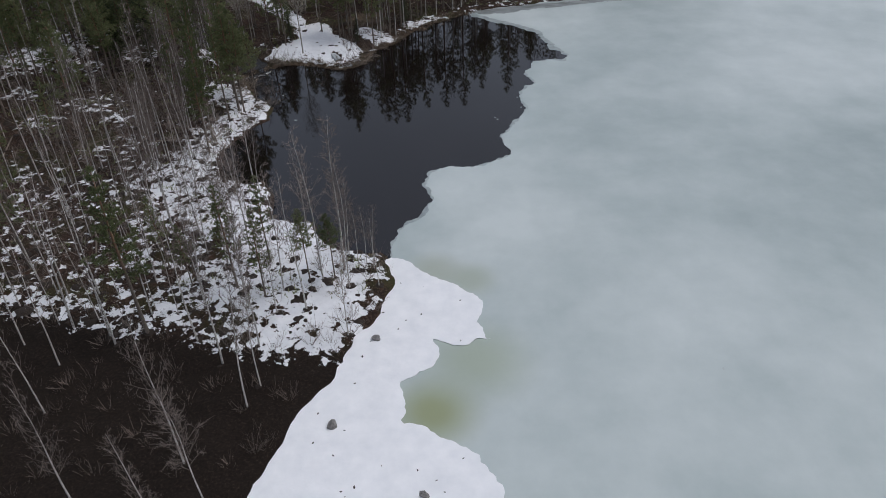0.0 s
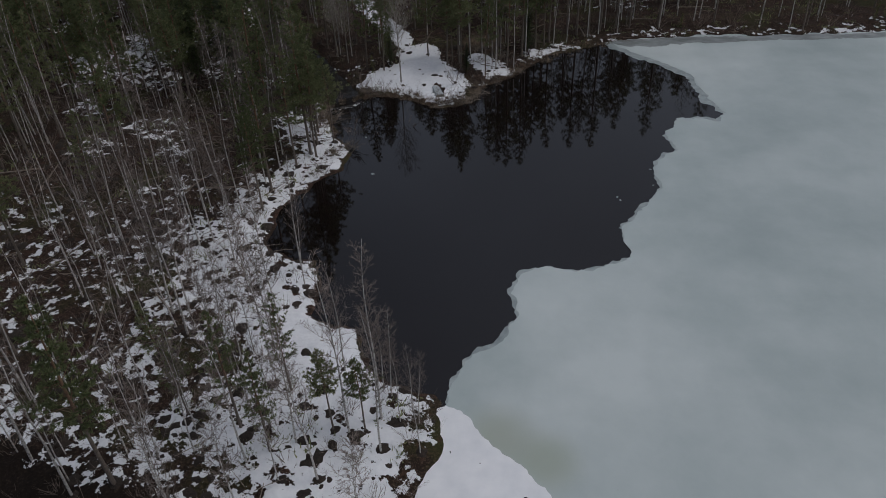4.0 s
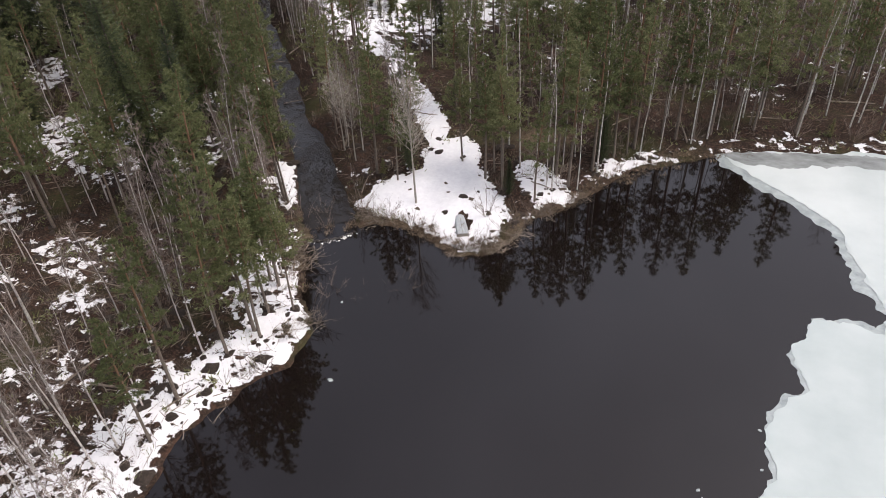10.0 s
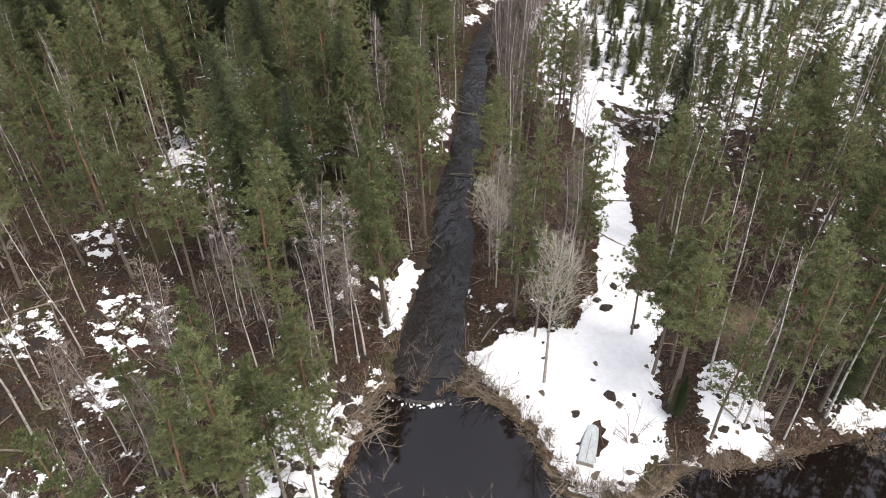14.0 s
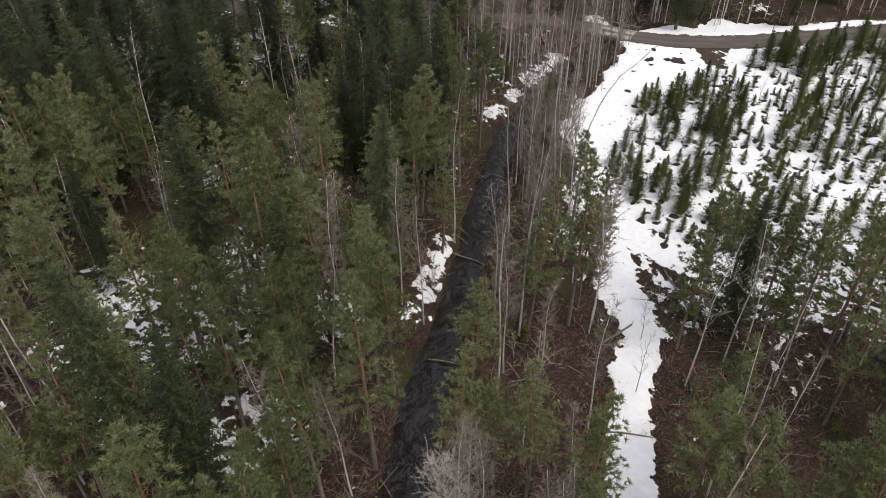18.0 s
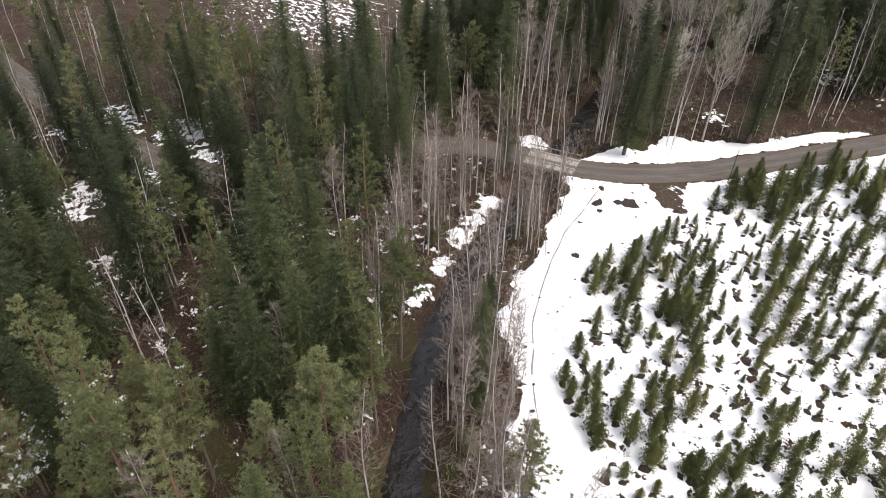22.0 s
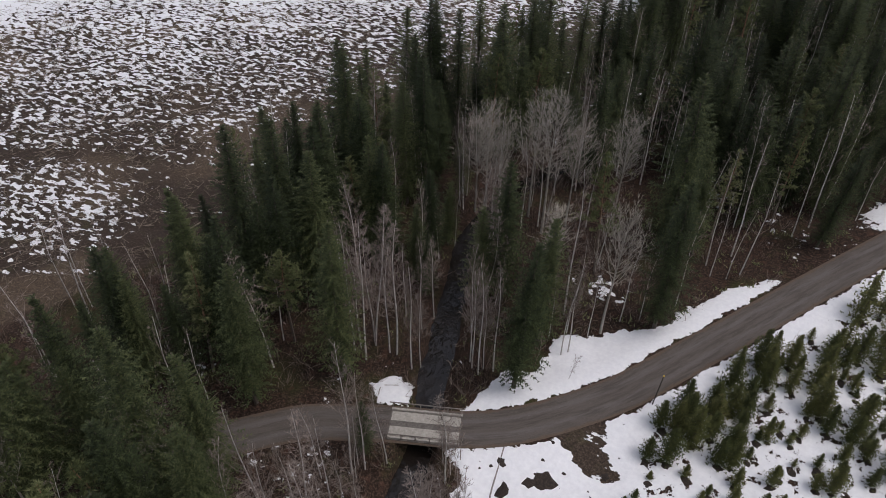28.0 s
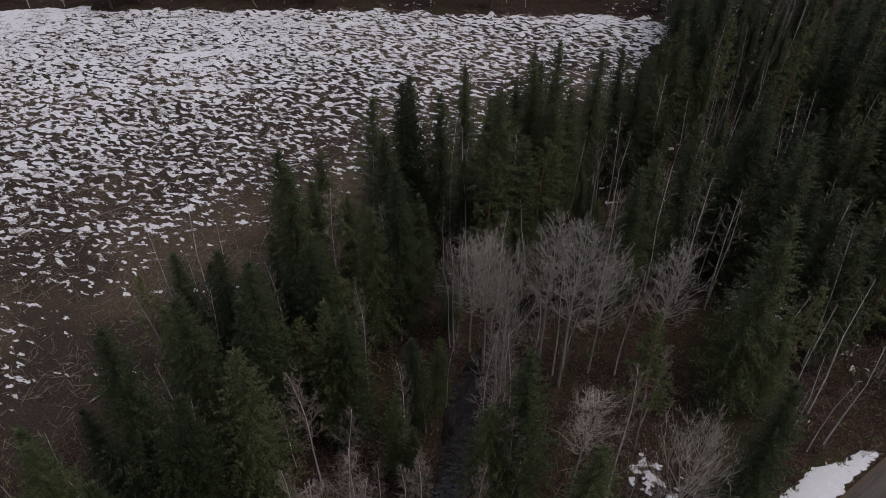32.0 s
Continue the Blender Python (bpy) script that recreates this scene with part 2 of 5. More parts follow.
def mat_leaf(name, dark, light, other):
    """Needles: colour varies from tree to tree and from tuft to tuft."""
    m, n, l, b = material(name, 0.6, 0, 0.25)
    k = island_or_object(n, l, 0.45)
    c = ramp(n, l, k, [(0.15, dark), (0.5, light), (0.85, other)])
    l.new(blend(n, l, calc(n, l, "MULTIPLY", tex(n, l, 1.2, 3), 0.35), c, dark), b.inputs["Base Color"])
    thin = n.new("ShaderNodeBsdfTranslucent")
    l.new(b.inputs["Base Color"].links[0].from_socket, thin.inputs["Color"])
    mix = n.new("ShaderNodeMixShader")
    mix.inputs[0].default_value = 0.35
    l.new(b.outputs[0], mix.inputs[1])
    l.new(thin.outputs[0], mix.inputs[2])
    l.new(mix.outputs[0], n["Material Output"].inputs["Surface"])
    return m


def mat_birch_bark():
    m, n, l, b = material("birch_bark", 0.7)
    mp = n.new("ShaderNodeMapping")
    mp.inputs["Scale"].default_value = (3, 3, 9)
    l.new(n.new("ShaderNodeTexCoord").outputs["Object"], mp.inputs[0])
    t = tex(n, l, 1.4, 5, 0.7, mp.outputs[0])
    c = ramp(n, l, t, [(0.38, (0.05, 0.045, 0.04)), (0.46, (0.42, 0.395, 0.365)), (0.7, (0.74, 0.71, 0.67))])
    l.new(c, b.inputs["Base Color"])
    bump(n, l, b, t, 0.4, 0.02)
    return m


def mat_pine_bark():
    m, n, l, b = material("pine_bark", 0.85)
    sep = n.new("ShaderNodeSeparateXYZ")
    l.new(n.new("ShaderNodeTexCoord").outputs["Object"], sep.inputs[0])
    t = tex(n, l, 5, 5, 0.7)
    low = ramp(n, l, t, [(0.3, (0.075, 0.06, 0.05)), (0.7, (0.23, 0.19, 0.155))])
    high = ramp(n, l, t, [(0.3, (0.11, 0.065, 0.04)), (0.7, (0.27, 0.165, 0.10))])
    l.new(blend(n, l, smooth(n, l, sep.outputs[2], 4.0, 9.0), low, high), b.inputs["Base Color"])
    bump(n, l, b, t, 0.5, 0.03)
    return m


GROUND = mat_ground()
SNOW = mat_snow()
ICE = mat_ice()
WATER = mat_water("dark_lake_water", (0.0050, 0.0033, 0.0030), 2.2, 0.02, 0.04)
STREAM = mat_stream()
SLUSH = mat_two("wet_grey_slush", (0.11, 0.12, 0.115), (0.34, 0.365, 0.36), 0.55, 0.35, stretch=(0.5, 1.0, 1.0), strength=0.1)
THIN_ICE = mat_two("thin_wet_ice", (0.20, 0.235, 0.235), (0.42, 0.465, 0.46), 0.8, 0.3, strength=0.1)
GRAVEL = mat_gravel()
BIRCH_BARK = mat_birch_bark()
PINE_BARK = mat_pine_bark()
SPRUCE_BARK = mat_two("spruce_bark", (0.045, 0.035, 0.03), (0.14, 0.115, 0.095))
GREY_BARK = mat_two("aspen_bark", (0.17, 0.155, 0.135), (0.42, 0.39, 0.34), 5)
ASPEN_TWIG = mat_two("aspen_twigs", (0.20, 0.18, 0.15), (0.45, 0.41, 0.355), 3, vary=0.25)
BIRCH_TWIG = mat_two("birch_twigs", (0.10, 0.079, 0.068), (0.26, 0.215, 0.187), 3, vary=0.35)
SHRUB_TWIG = mat_two("shrub_twigs", (0.085, 0.065, 0.054), (0.25, 0.20, 0.165), 3, vary=0.4)
PINE_LEAF = mat_leaf("pine_needles", (0.072, 0.090, 0.038), (0.160, 0.180, 0.078), (0.285, 0.292, 0.150))
SPRUCE_LEAF = mat_leaf("spruce_needles", (0.020, 0.029, 0.013), (0.058, 0.077, 0.031), (0.145, 0.165, 0.070))
YOUNG_LEAF = mat_leaf("young_spruce_needles", (0.045, 0.056, 0.019), (0.102, 0.117, 0.038), (0.195, 0.185, 0.070))
STONE = mat_two("granite", (0.09, 0.085, 0.08), (0.26, 0.25, 0.24), 6)
WET_STONE = mat_two("wet_dark_stone", (0.015, 0.013, 0.012), (0.07, 0.062, 0.055), 6, 0.35)
TURF = mat_two("brown_turf_tussock", (0.035, 0.027, 0.02), (0.15, 0.12, 0.09), 7, vary=0.3, strength=0.8, dist=0.05)
DEADWOOD = mat_two("dead_wood", (0.09, 0.07, 0.055), (0.30, 0.25, 0.20), 5, vary=0.3)
STRAW = mat_two("dead_grass", (0.085, 0.062, 0.042), (0.26, 0.20, 0.14), 4, vary=0.35)
TRODDEN = mat_two("dirty_trodden_snow", (0.10, 0.09, 0.08), (0.36, 0.34, 0.32), 4)
BOAT_GREY = mat_two("weathered_boat_hull", (0.30, 0.33, 0.34), (0.45, 0.48, 0.49), 3, 0.55)
PLANK = mat_two("weathered_planks", (0.12, 0.105, 0.09), (0.32, 0.29, 0.25), 5, stretch=(1, 6, 6))
CONCRETE = mat_two("bridge_concrete", (0.26, 0.245, 0.215), (0.42, 0.395, 0.35), 4)
STEEL = mat_two("rusty_steel_rail", (0.12, 0.10, 0.09), (0.28, 0.25, 0.22), 8, 0.6)
POLE_DARK = mat_two("tarred_post", (0.03, 0.025, 0.02), (0.09, 0.075, 0.06), 6)
YELLOW = mat_two("yellow_paint", (0.5, 0.33, 0.04), (0.65, 0.45, 0.07), 6)
DECK_DARK = mat_two("gravelly_bridge_deck", (0.07, 0.062, 0.055), (0.17, 0.155, 0.138), 5)
FOAM = mat_two("white_foam", (0.5, 0.5, 0.48), (0.75, 0.76, 0.75), 6)


# ---- plan: noise, outlines and heights ----
LAT = np.random.RandomState(7).rand(256, 256)


def vnoise(x, y, s, seed=0):
    u, v = np.asarray(x) / s + seed * 17.31, np.asarray(y) / s + seed * 31.77
    i, j = np.floor(u).astype(int), np.floor(v).astype(int)
    f, g = u - i, v - j
    f, g = f * f * (3 - 2 * f), g * g * (3 - 2 * g)
    a, b, c, d = LAT[i % 256, j % 256], LAT[(i + 1) % 256, j % 256], LAT[i % 256, (j + 1) % 256], LAT[(i + 1) % 256, (j + 1) % 256]
    return (a * (1 - f) + b * f) * (1 - g) + (c * (1 - f) + d * f) * g


def fbm(x, y, s, octaves=4, seed=0, gain=0.5):
    total, amp, norm = 0.0, 1.0, 0.0
    for k in range(octaves):
        total = total + amp * vnoise(x, y, s / 2 ** k, seed + k * 3)
        norm += amp
        amp *= gain
    return total / norm


def sstep(v, lo, hi):
    t = np.clip((v - lo) / (hi - lo), 0, 1)
    return t * t * (3 - 2 * t)


def line_dist(x, y, pts, closed=False):
    """Distance to a polyline, the share of the way along it, and the side (positive: left of its direction)."""
    p = np.array(pts, float)
    q = np.roll(p, -1, 0) if closed else p[1:]
    p = p if closed else p[:-1]
    length = np.hypot(*(q - p).T)
    start = np.concatenate([[0], np.cumsum(length)[:-1]])
    best, along, side = np.full(np.shape(x), 1e9), np.zeros(np.shape(x)), np.zeros(np.shape(x))
    for (ax, ay), (bx, by), ln, st in zip(p, q, length, start):
        dx, dy = bx - ax, by - ay
        t = np.clip(((x - ax) * dx + (y - ay) * dy) / (ln * ln), 0, 1)
        d = np.hypot(x - ax - t * dx, y - ay - t * dy)
        near = d < best
        best = np.where(near, d, best)
        along = np.where(near, st + t * ln, along)
        side = np.where(near, np.sign(dx * (y - ay) - dy * (x - ax)), side)
    return best, along, side


def inside(x, y, pts):
    p = np.array(pts, float)
    q = np.roll(p, -1, 0)
    odd = np.zeros(np.shape(x), bool)
    for (ax, ay), (bx, by) in zip(p, q):
        if ay != by:
            odd ^= ((ay > y) != (by > y)) & (x < (bx - ax) * (y - ay) / (by - ay) + ax)
    return odd


def area_dist(x, y, pts):
    """Distance to an outline, positive inside it."""
    d = line_dist(x, y, pts, True)[0]
    return np.where(inside(x, y, pts), d, -d)


SHORE_WEST = [(-60, -300), (-30, -20), (-16, 20), (-14, 32), (-11.5, 39), (-9, 43), (-8, 47), (-6, 50.5), (-4.6, 56), (-5.5, 60), (-10, 61), (-12.5, 62.5),
              (-14, 66.5), (-18.5, 67.5), (-19, 70), (-21, 75), (-24, 75.5), (-27, 77.5), (-27, 83.5), (-25, 88.5), (-23.2, 93), (-23.2, 96), (-26, 99.5), (-28.5, 103), (-30, 106.5)]
SHORE_EAST = [(-25, 111), (-22, 111), (-19.5, 110.9), (-16.9, 109.3), (-14.4, 108.9), (-11.6, 110.4), (-10.2, 112.2), (-10.4, 115), (-7, 119), (-4.5, 123.5), (-1.5, 127),
              (3, 131), (8, 133.5), (16, 136), (23, 137), (43, 140), (90, 150), (300, 220), (900, 300), (900, -400), (-60, -400)]
LAKE = SHORE_WEST + SHORE_EAST
ICE_EDGE = [(-5.5, 58.5), (-5, 62), (-4, 65), (-2, 67), (-0.8, 70), (-1.8, 73), (-1, 76), (1, 77.2), (3.2, 76.8), (6, 78), (9, 80), (8, 84.5), (10, 88), (12.2, 92.5), (12, 98),
            (14.2, 101), (13.6, 105), (15, 109), (17.5, 109.2), (20, 108.8), (21.2, 111.2), (19, 115), (17.6, 122), (15.5, 124.5), (11.5, 128), (8, 131), (5, 136)]
SHELF = [(-30, -5), (-18, 20), (-16, 32), (-13, 39), (-10.5, 43), (-8, 50.5), (-7, 56), (-5.2, 59.5), (-3.5, 58.6), (0, 55.3), (3, 52.8), (3, 50), (3.9, 46.8), (1.4, 46.5), (-1, 47.3), (-0.8, 45),
         (-4, 42), (-3.4, 38), (2, 35), (3.2, 32), (4, 24), (2, 12), (-8, -10)]
STREAM_LINE = [(-25, 105.4), (-27, 108.2), (-29.8, 111.5), (-32.3, 115), (-36, 120.5), (-42.5, 127.5), (-49.5, 138), (-56, 146), (-61.5, 153), (-66, 160), (-69.5, 168), (-72.3, 178), (-74.3, 187.8),
               (-77, 195), (-79.6, 204), (-82.5, 214), (-82, 224), (-77, 236), (-70, 250), (-60, 280), (-40, 400)]
ROAD_LINE = [(-190, 150), (-120, 152), (-104, 156), (-97, 160), (-93, 168), (-90.5, 177), (-84, 183.3), (-77.1, 186.6), (-71.2, 188.8), (-67.5, 191), (-63.7, 194.7), (-59.8, 199.2), (-56.1, 205.3), (-52, 211.9), (-47.6, 219.3),
             (-42, 228.5), (-33, 243), (-15, 272), (40, 360), (160, 560)]
CLEARING = [(-44, 149.5), (-48, 151), (-52, 154), (-56, 160), (-61.5, 163.5), (-64.5, 171), (-67, 179.5), (-70.5, 187), (-66, 191.5), (-60, 198), (-54, 207), (-46, 219), (-38, 231), (-22, 255), (8, 236),
            (2, 196), (-13, 174), (-24, 163), (-33, 156), (-39, 150.5)]
SOUTH_EDGE = [(-43, 149.5), (-39, 150.5), (-33, 156), (-24, 163), (-13, 174), (2, 196)]
PLANTING = [(-42, 153), (-47, 157), (-53, 161), (-57.5, 169.5), (-61, 175), (-58, 184), (-56.8, 190), (-57.2, 196.2), (-53.0, 204.5), (-44.6, 218.2), (-36.4, 231), (-22, 250), (6, 235), (0, 196), (-14, 175), (-24.5, 164), (-33, 157)]
CLEARCUT = [(-119, 177), (-112, 192), (-109, 206), (-104, 216), (-100, 226), (-95, 239), (-88, 257), (-83, 275), (-79, 300), (-95, 297), (-133, 281), (-186, 258), (-225, 242), (-225, 222), (-160, 188), (-140, 180)]
POINT = [(-27, 112.5), (-22, 111), (-16.8, 109), (-14.6, 108.7), (-11.3, 111), (-12.5, 117), (-16, 121), (-18, 126), (-21.5, 128), (-23.5, 121), (-27, 117)]
RAMP = [(-64.2, 192.6), (-62.5, 191.3), (-59.9, 189.6), (-57.2, 190.2), (-57.2, 191), (-59.1, 192.8), (-60, 195), (-62, 196)]
NORTH_SNOW = [(-71.2, 189.2), (-71.9, 190.8), (-71, 193.7), (-70.6, 196.9), (-67.3, 198.6), (-67.5, 203), (-63.1, 206.5), (-58.3, 210.3), (-53.1, 218.2), (-49, 222.2), (-47, 219.5), (-55.5, 205.5), (-63.5, 195)]
SNOW_PATH = [(-21, 121), (-23, 126), (-26, 131), (-31, 138), (-35.5, 144), (-41, 148.5), (-47, 153)]


BRIDGE_END = float(line_dist(np.array(-71.0), np.array(189.4), ROAD_LINE)[1])


def half_width(along):
    return np.interp(along, [0, 6, 13, 28, 63, 93, 143], [2.5, 2.6, 2.2, 1.7, 1.35, 1.5, 1.2])


def plan_fields(x, y):
    """Height of the bare ground, snow cover (above 0: snow), and dead grass, at any places."""
    x, y = np.asarray(x, float), np.asarray(y, float)
    wob = (fbm(x, y, 3.0, 3, 11) - 0.5)
    shore = -area_dist(x, y, LAKE) + wob * 1.6 + 0.9 * (fbm(x, y, 1.4, 2, 15) - 0.5)
    sd, along, side = line_dist(x, y, STREAM_LINE)
    bank = sd - half_width(along) + wob * 1.0
    rd, ralong, rside = line_dist(x, y, ROAD_LINE)
    clear = area_dist(x, y, CLEARING) + wob * 3
    cut = area_dist(x, y, CLEARCUT) + wob * 4
    rough = 1 - 0.75 * sstep(clear, -1, 3)
    base = 0.30 * sstep(shore, 0, 0.8) + 0.35 * sstep(shore, 0.8, 6) + 0.7 * sstep(shore, 5, 40)
    base = base + rough * (0.55 * (fbm(x, y, 2.2, 3, 4) - 0.5) * sstep(shore, 0.2, 3) + 0.5 * (fbm(x, y, 14, 2, 5) - 0.5) * sstep(shore, 2, 12))
    base = base + rough * 0.35 * np.maximum(0, vnoise(x, y, 1.1, 9) - 0.62) / 0.38 * sstep(shore, 0.5, 3)
    base = np.where(shore < 0, -1.4 * sstep(-shore, 0, 3.0), base)
    base = base * sstep(bank, -0.3, 2.2) + (1 - sstep(bank, -0.3, 2.2)) * np.where(bank < 0.3, -0.7 * sstep(-bank, -0.3, 0.8) + 0.32, 0.34)
    base = np.where(shore < 0.05, np.minimum(base, -1.4 * sstep(-shore, 0, 3.0)), base)
    land = sstep(bank, -0.2, 0.6)
    deck = sstep(rd, 6.0, 2.6)
    flat = 1.75
    base = base * (1 - deck * land) + flat * deck * land
    # snow
    wide = fbm(x, y, 24, 3, 33)
    cover = 0.03 + 0.10 * sstep(wide, 0.5, 0.6)
    for sx, sy, r, k in ((-9.6, 120.6, 2.6, 1.0), (-11.8, 123.4, 2.0, 0.75), (-7.6, 119.9, 1.5, 0.9), (-3.4, 126.6, 1.9, 0.95), (-1.2, 129.4, 1.3, 0.8), (-100, 150, 5, 0.6), (-112, 161, 6, 0.75), (-104, 160, 4.5, 0.7), (-108, 144, 5, 0.6), (-78.4, 127, 4.5, 0.7), (-64.8, 123.9, 4.5, 0.7), (-67.7, 114.9, 6, 0.7), (-106.6, 151.5, 4, 0.7), (-112.6, 133.7, 6, 0.7), (-48, 117, 5, 0.55), (-54, 127, 5, 0.5), (-61, 117, 8, 0.62), (-80, 130, 6, 0.55), (-66, 125, 5, 0.4), (-115, 134, 9, 0.6), (-121, 153, 8, 0.65), (-105, 154, 5, 0.6), (-95, 140, 5, 0.35), (-47, 100, 9, 0.4),
                         (-59, 121, 6, 0.4), (-72, 172, 3.5, 0.75), (-73.6, 177.4, 2.6, 0.85), (-69.2, 161, 2, 0.8), (-70.6, 166.4, 2.4, 0.8), (-33, 152, 5, 0.2), (-12, 150, 10, 0.2), (8, 148, 8, 0.15), (-66, 212, 3, 0.4), (-60, 235, 4, 0.4)):
        cover = np.maximum(cover, k * sstep(np.hypot(x - sx, y - sy) + 5 * wob, r, 0.45 * r))
    west = (x < -8) * (y < 110) * sstep(x, -90, -60)
    inland = sstep(y - 0.25 * np.maximum(0, -x - 15), 43, 48) * ((0.62 + 0.14 * sstep(shore, 16, 8)) * sstep(y, 84, 72) + 0.08) * (0.4 + 0.6 * sstep(wide, 0.36, 0.5)) * sstep(shore, 60, 25)
    cover = np.where(west > 0.5, inland, cover)
    for sx, sy, r, k in ((-48, 97, 6, 0.5), (-57, 111, 6, 0.48), (-64.5, 109, 6, 0.42), (-53, 92, 5, 0.42), (-44, 91, 4, 0.4), (-40, 84, 6, 0.35), (-60, 101, 4, 0.4), (-39, 113, 3, 0.5)):
        cover = np.maximum(cover, k * sstep(np.hypot(x - sx, (y - sy) * 1.2) + 6 * wob, r, 0.4 * r))
    cover = np.maximum(cover, 1.25 * sstep(np.hypot((x + 17) / 1.7, y - 64.3), 4.6, 2.4))
    cover = np.maximum(cover, 0.80 * sstep(shore, 8.5, 3.5) * sstep(y, 57, 62) * sstep(y, 107, 100) * (x < -5) * sstep(shore, 0, 0.5))
    cover = np.maximum(cover, 0.74 * sstep(np.hypot(x + 15, (y - 56) * 1.1), 12, 6))
    cover = np.maximum(cover, (0.30 + 0.25 * (fbm(x, y, 7, 2, 71) - 0.5)) * sstep(shore, 4.5, 1.5) * (y > 112) * (x > -20))
    cover = np.maximum(cover, 1.12 * sstep(area_dist(x, y, POINT) + wob * 2.5, -0.5, 1.6) - 0.25 * sstep(x, -14.5, -11))
    pd = line_dist(x, y, SNOW_PATH)[0] + wob * 1.5
    cover = np.maximum(cover, 1.05 * sstep(pd + 1.2 * (fbm(x, y, 4, 2, 95) - 0.5), 2.3, 1.1))
    cover = np.maximum(cover, 0.7 * sstep(np.abs(bank - 1.4 - 0.5 * wob), 1.5, 0.4) * (side > 0) * sstep(fbm(x, y, 9, 2, 41), 0.46, 0.58) * sstep(y, 186, 178))
    cover = np.maximum(cover, 1.05 * sstep(np.abs(bank - 1.1), 1.3, 0.5) * (side > 0) * sstep(np.abs(along - 13.5), 5, 3.5))
    plant = sstep(area_dist(x, y, PLANTING), -1, 2)
    south = line_dist(x, y, SOUTH_EDGE)[0]
    frayed = clear + 7 * (fbm(x, y, 6, 3, 91) - 0.5) * sstep(south, 14, 4)
    cover = np.maximum(cover, 0.40 * sstep(frayed, -9, -1) * sstep(south, 14, 6))
    cover = np.maximum(cover, sstep(frayed, -1.0, 0.4 + 3.0 * sstep(south, 10, 4)) * (1.2 - 0.38 * plant))
    cover = cover * (1 - 0.93 * sstep(area_dist(x, y, RAMP) + wob, -0.6, 0.4))
    boat = np.hypot((x + 15.8) * 0.91 + (y - 112.6) * 0.41, (-(x + 15.8) * 0.41 + (y - 112.6) * 0.91) * 0.5)
    cover = cover - 1.1 * sstep(boat, 1.02, 0.8)
    north = (rside > 0) * sstep(rd, 6.4 + 2 * wob, 4.6) * sstep(np.abs(ralong - BRIDGE_END - 66), 10, 7)
    north = np.maximum(north, sstep(area_dist(x, y, NORTH_SNOW) + wob * 2, -0.6, 0.6))
    cover = np.maximum(cover, 1.15 * north)
    cover = np.maximum(cover, 1.1 * sstep(np.hypot(x + 78.6, y - 190), 2.4, 1.4))
    incut = sstep(cut, -0.5, 0.5)
    deep = y - 0.42 * x
    cutcover = 0.19 + 0.07 * sstep(deep, 268, 292) + 0.15 * sstep(deep, 296, 310) + 0.26 * sstep(deep, 306, 324) + 0.15 * sstep(deep, 322, 334) + 0.5 * sstep(x, -170, -190) - 0.20 * sstep(cut, 24, 4) + 0.30 * (wide - 0.5) + 0.16 * sstep(x, -128, -142) + 0.30 * sstep(np.hypot((x + 127) * 0.8, y - 194), 11, 4)
    across = (-x * 0.45 + y * 0.89) / 10.5 + 0.08 * (fbm(x, y, 20, 2, 77) - 0.5)
    furrow = sstep(np.abs(across - np.round(across)), 0.05, 0.02) * sstep(fbm(x, y, 16, 2, 79), 0.45, 0.6)
    cutcover = np.maximum(cutcover, 0.02) + 0.32 * furrow
    track = line_dist(x, y, [(-150, 197), (-137, 204), (-128.7, 207), (-119, 209), (-108, 206)])[0]
    cutcover = cutcover * sstep(track, 0.5, 1.6)
    cover = cover * (1 - incut) + cutcover * incut
    # share of cover to threshold of a noise that gathers round one half
    c = np.clip(cover, 0.002, 0.998)
    snow = 0.5 + 0.105 * np.clip(0.5513 * np.log(c / (1 - c)), -2.6, 2.6)
    snow = np.where(cover >= 1.0, 0.5 + 0.12 * (1.7 + 8 * (cover - 1.0)), snow)
    snow = np.where(cover <= 0.002, 0.1, snow)
    snow = np.minimum(snow, 0.5 + 0.45 * (rd - 2.1 + 0.5 * wob))
    snow = np.minimum(snow, 0.45 + 0.6 * np.minimum(shore - 0.2, bank - 0.15))
    straw = 0.45 * sstep(shore + 2 * wob, 0.9, 0.3) * sstep(shore, -0.6, 0.1) * sstep(y, 100, 106) * sstep(x, 0, -12)
    straw = np.maximum(straw, 0.8 * sstep(np.hypot((x + 12.2), y - 129) + 3 * wob, 4.5, 1.5))
    straw = np.maximum(straw, 0.12 * sstep(area_dist(x, y, RAMP), -0.5, 0.3))
    straw = np.maximum(straw, incut * (0.06 + 0.28 * sstep(fbm(x, y, 12, 3, 51), 0.45, 0.65)))
    z = base + 0.10 * sstep(snow, 0.5, 0.62) * (shore > 0)
    return z, snow, straw, incut, shore, bank, rd, clear, cut, side, along


def height_at(x, y):
    return float(plan_fields(np.array([x]), np.array([y]))[0][0])


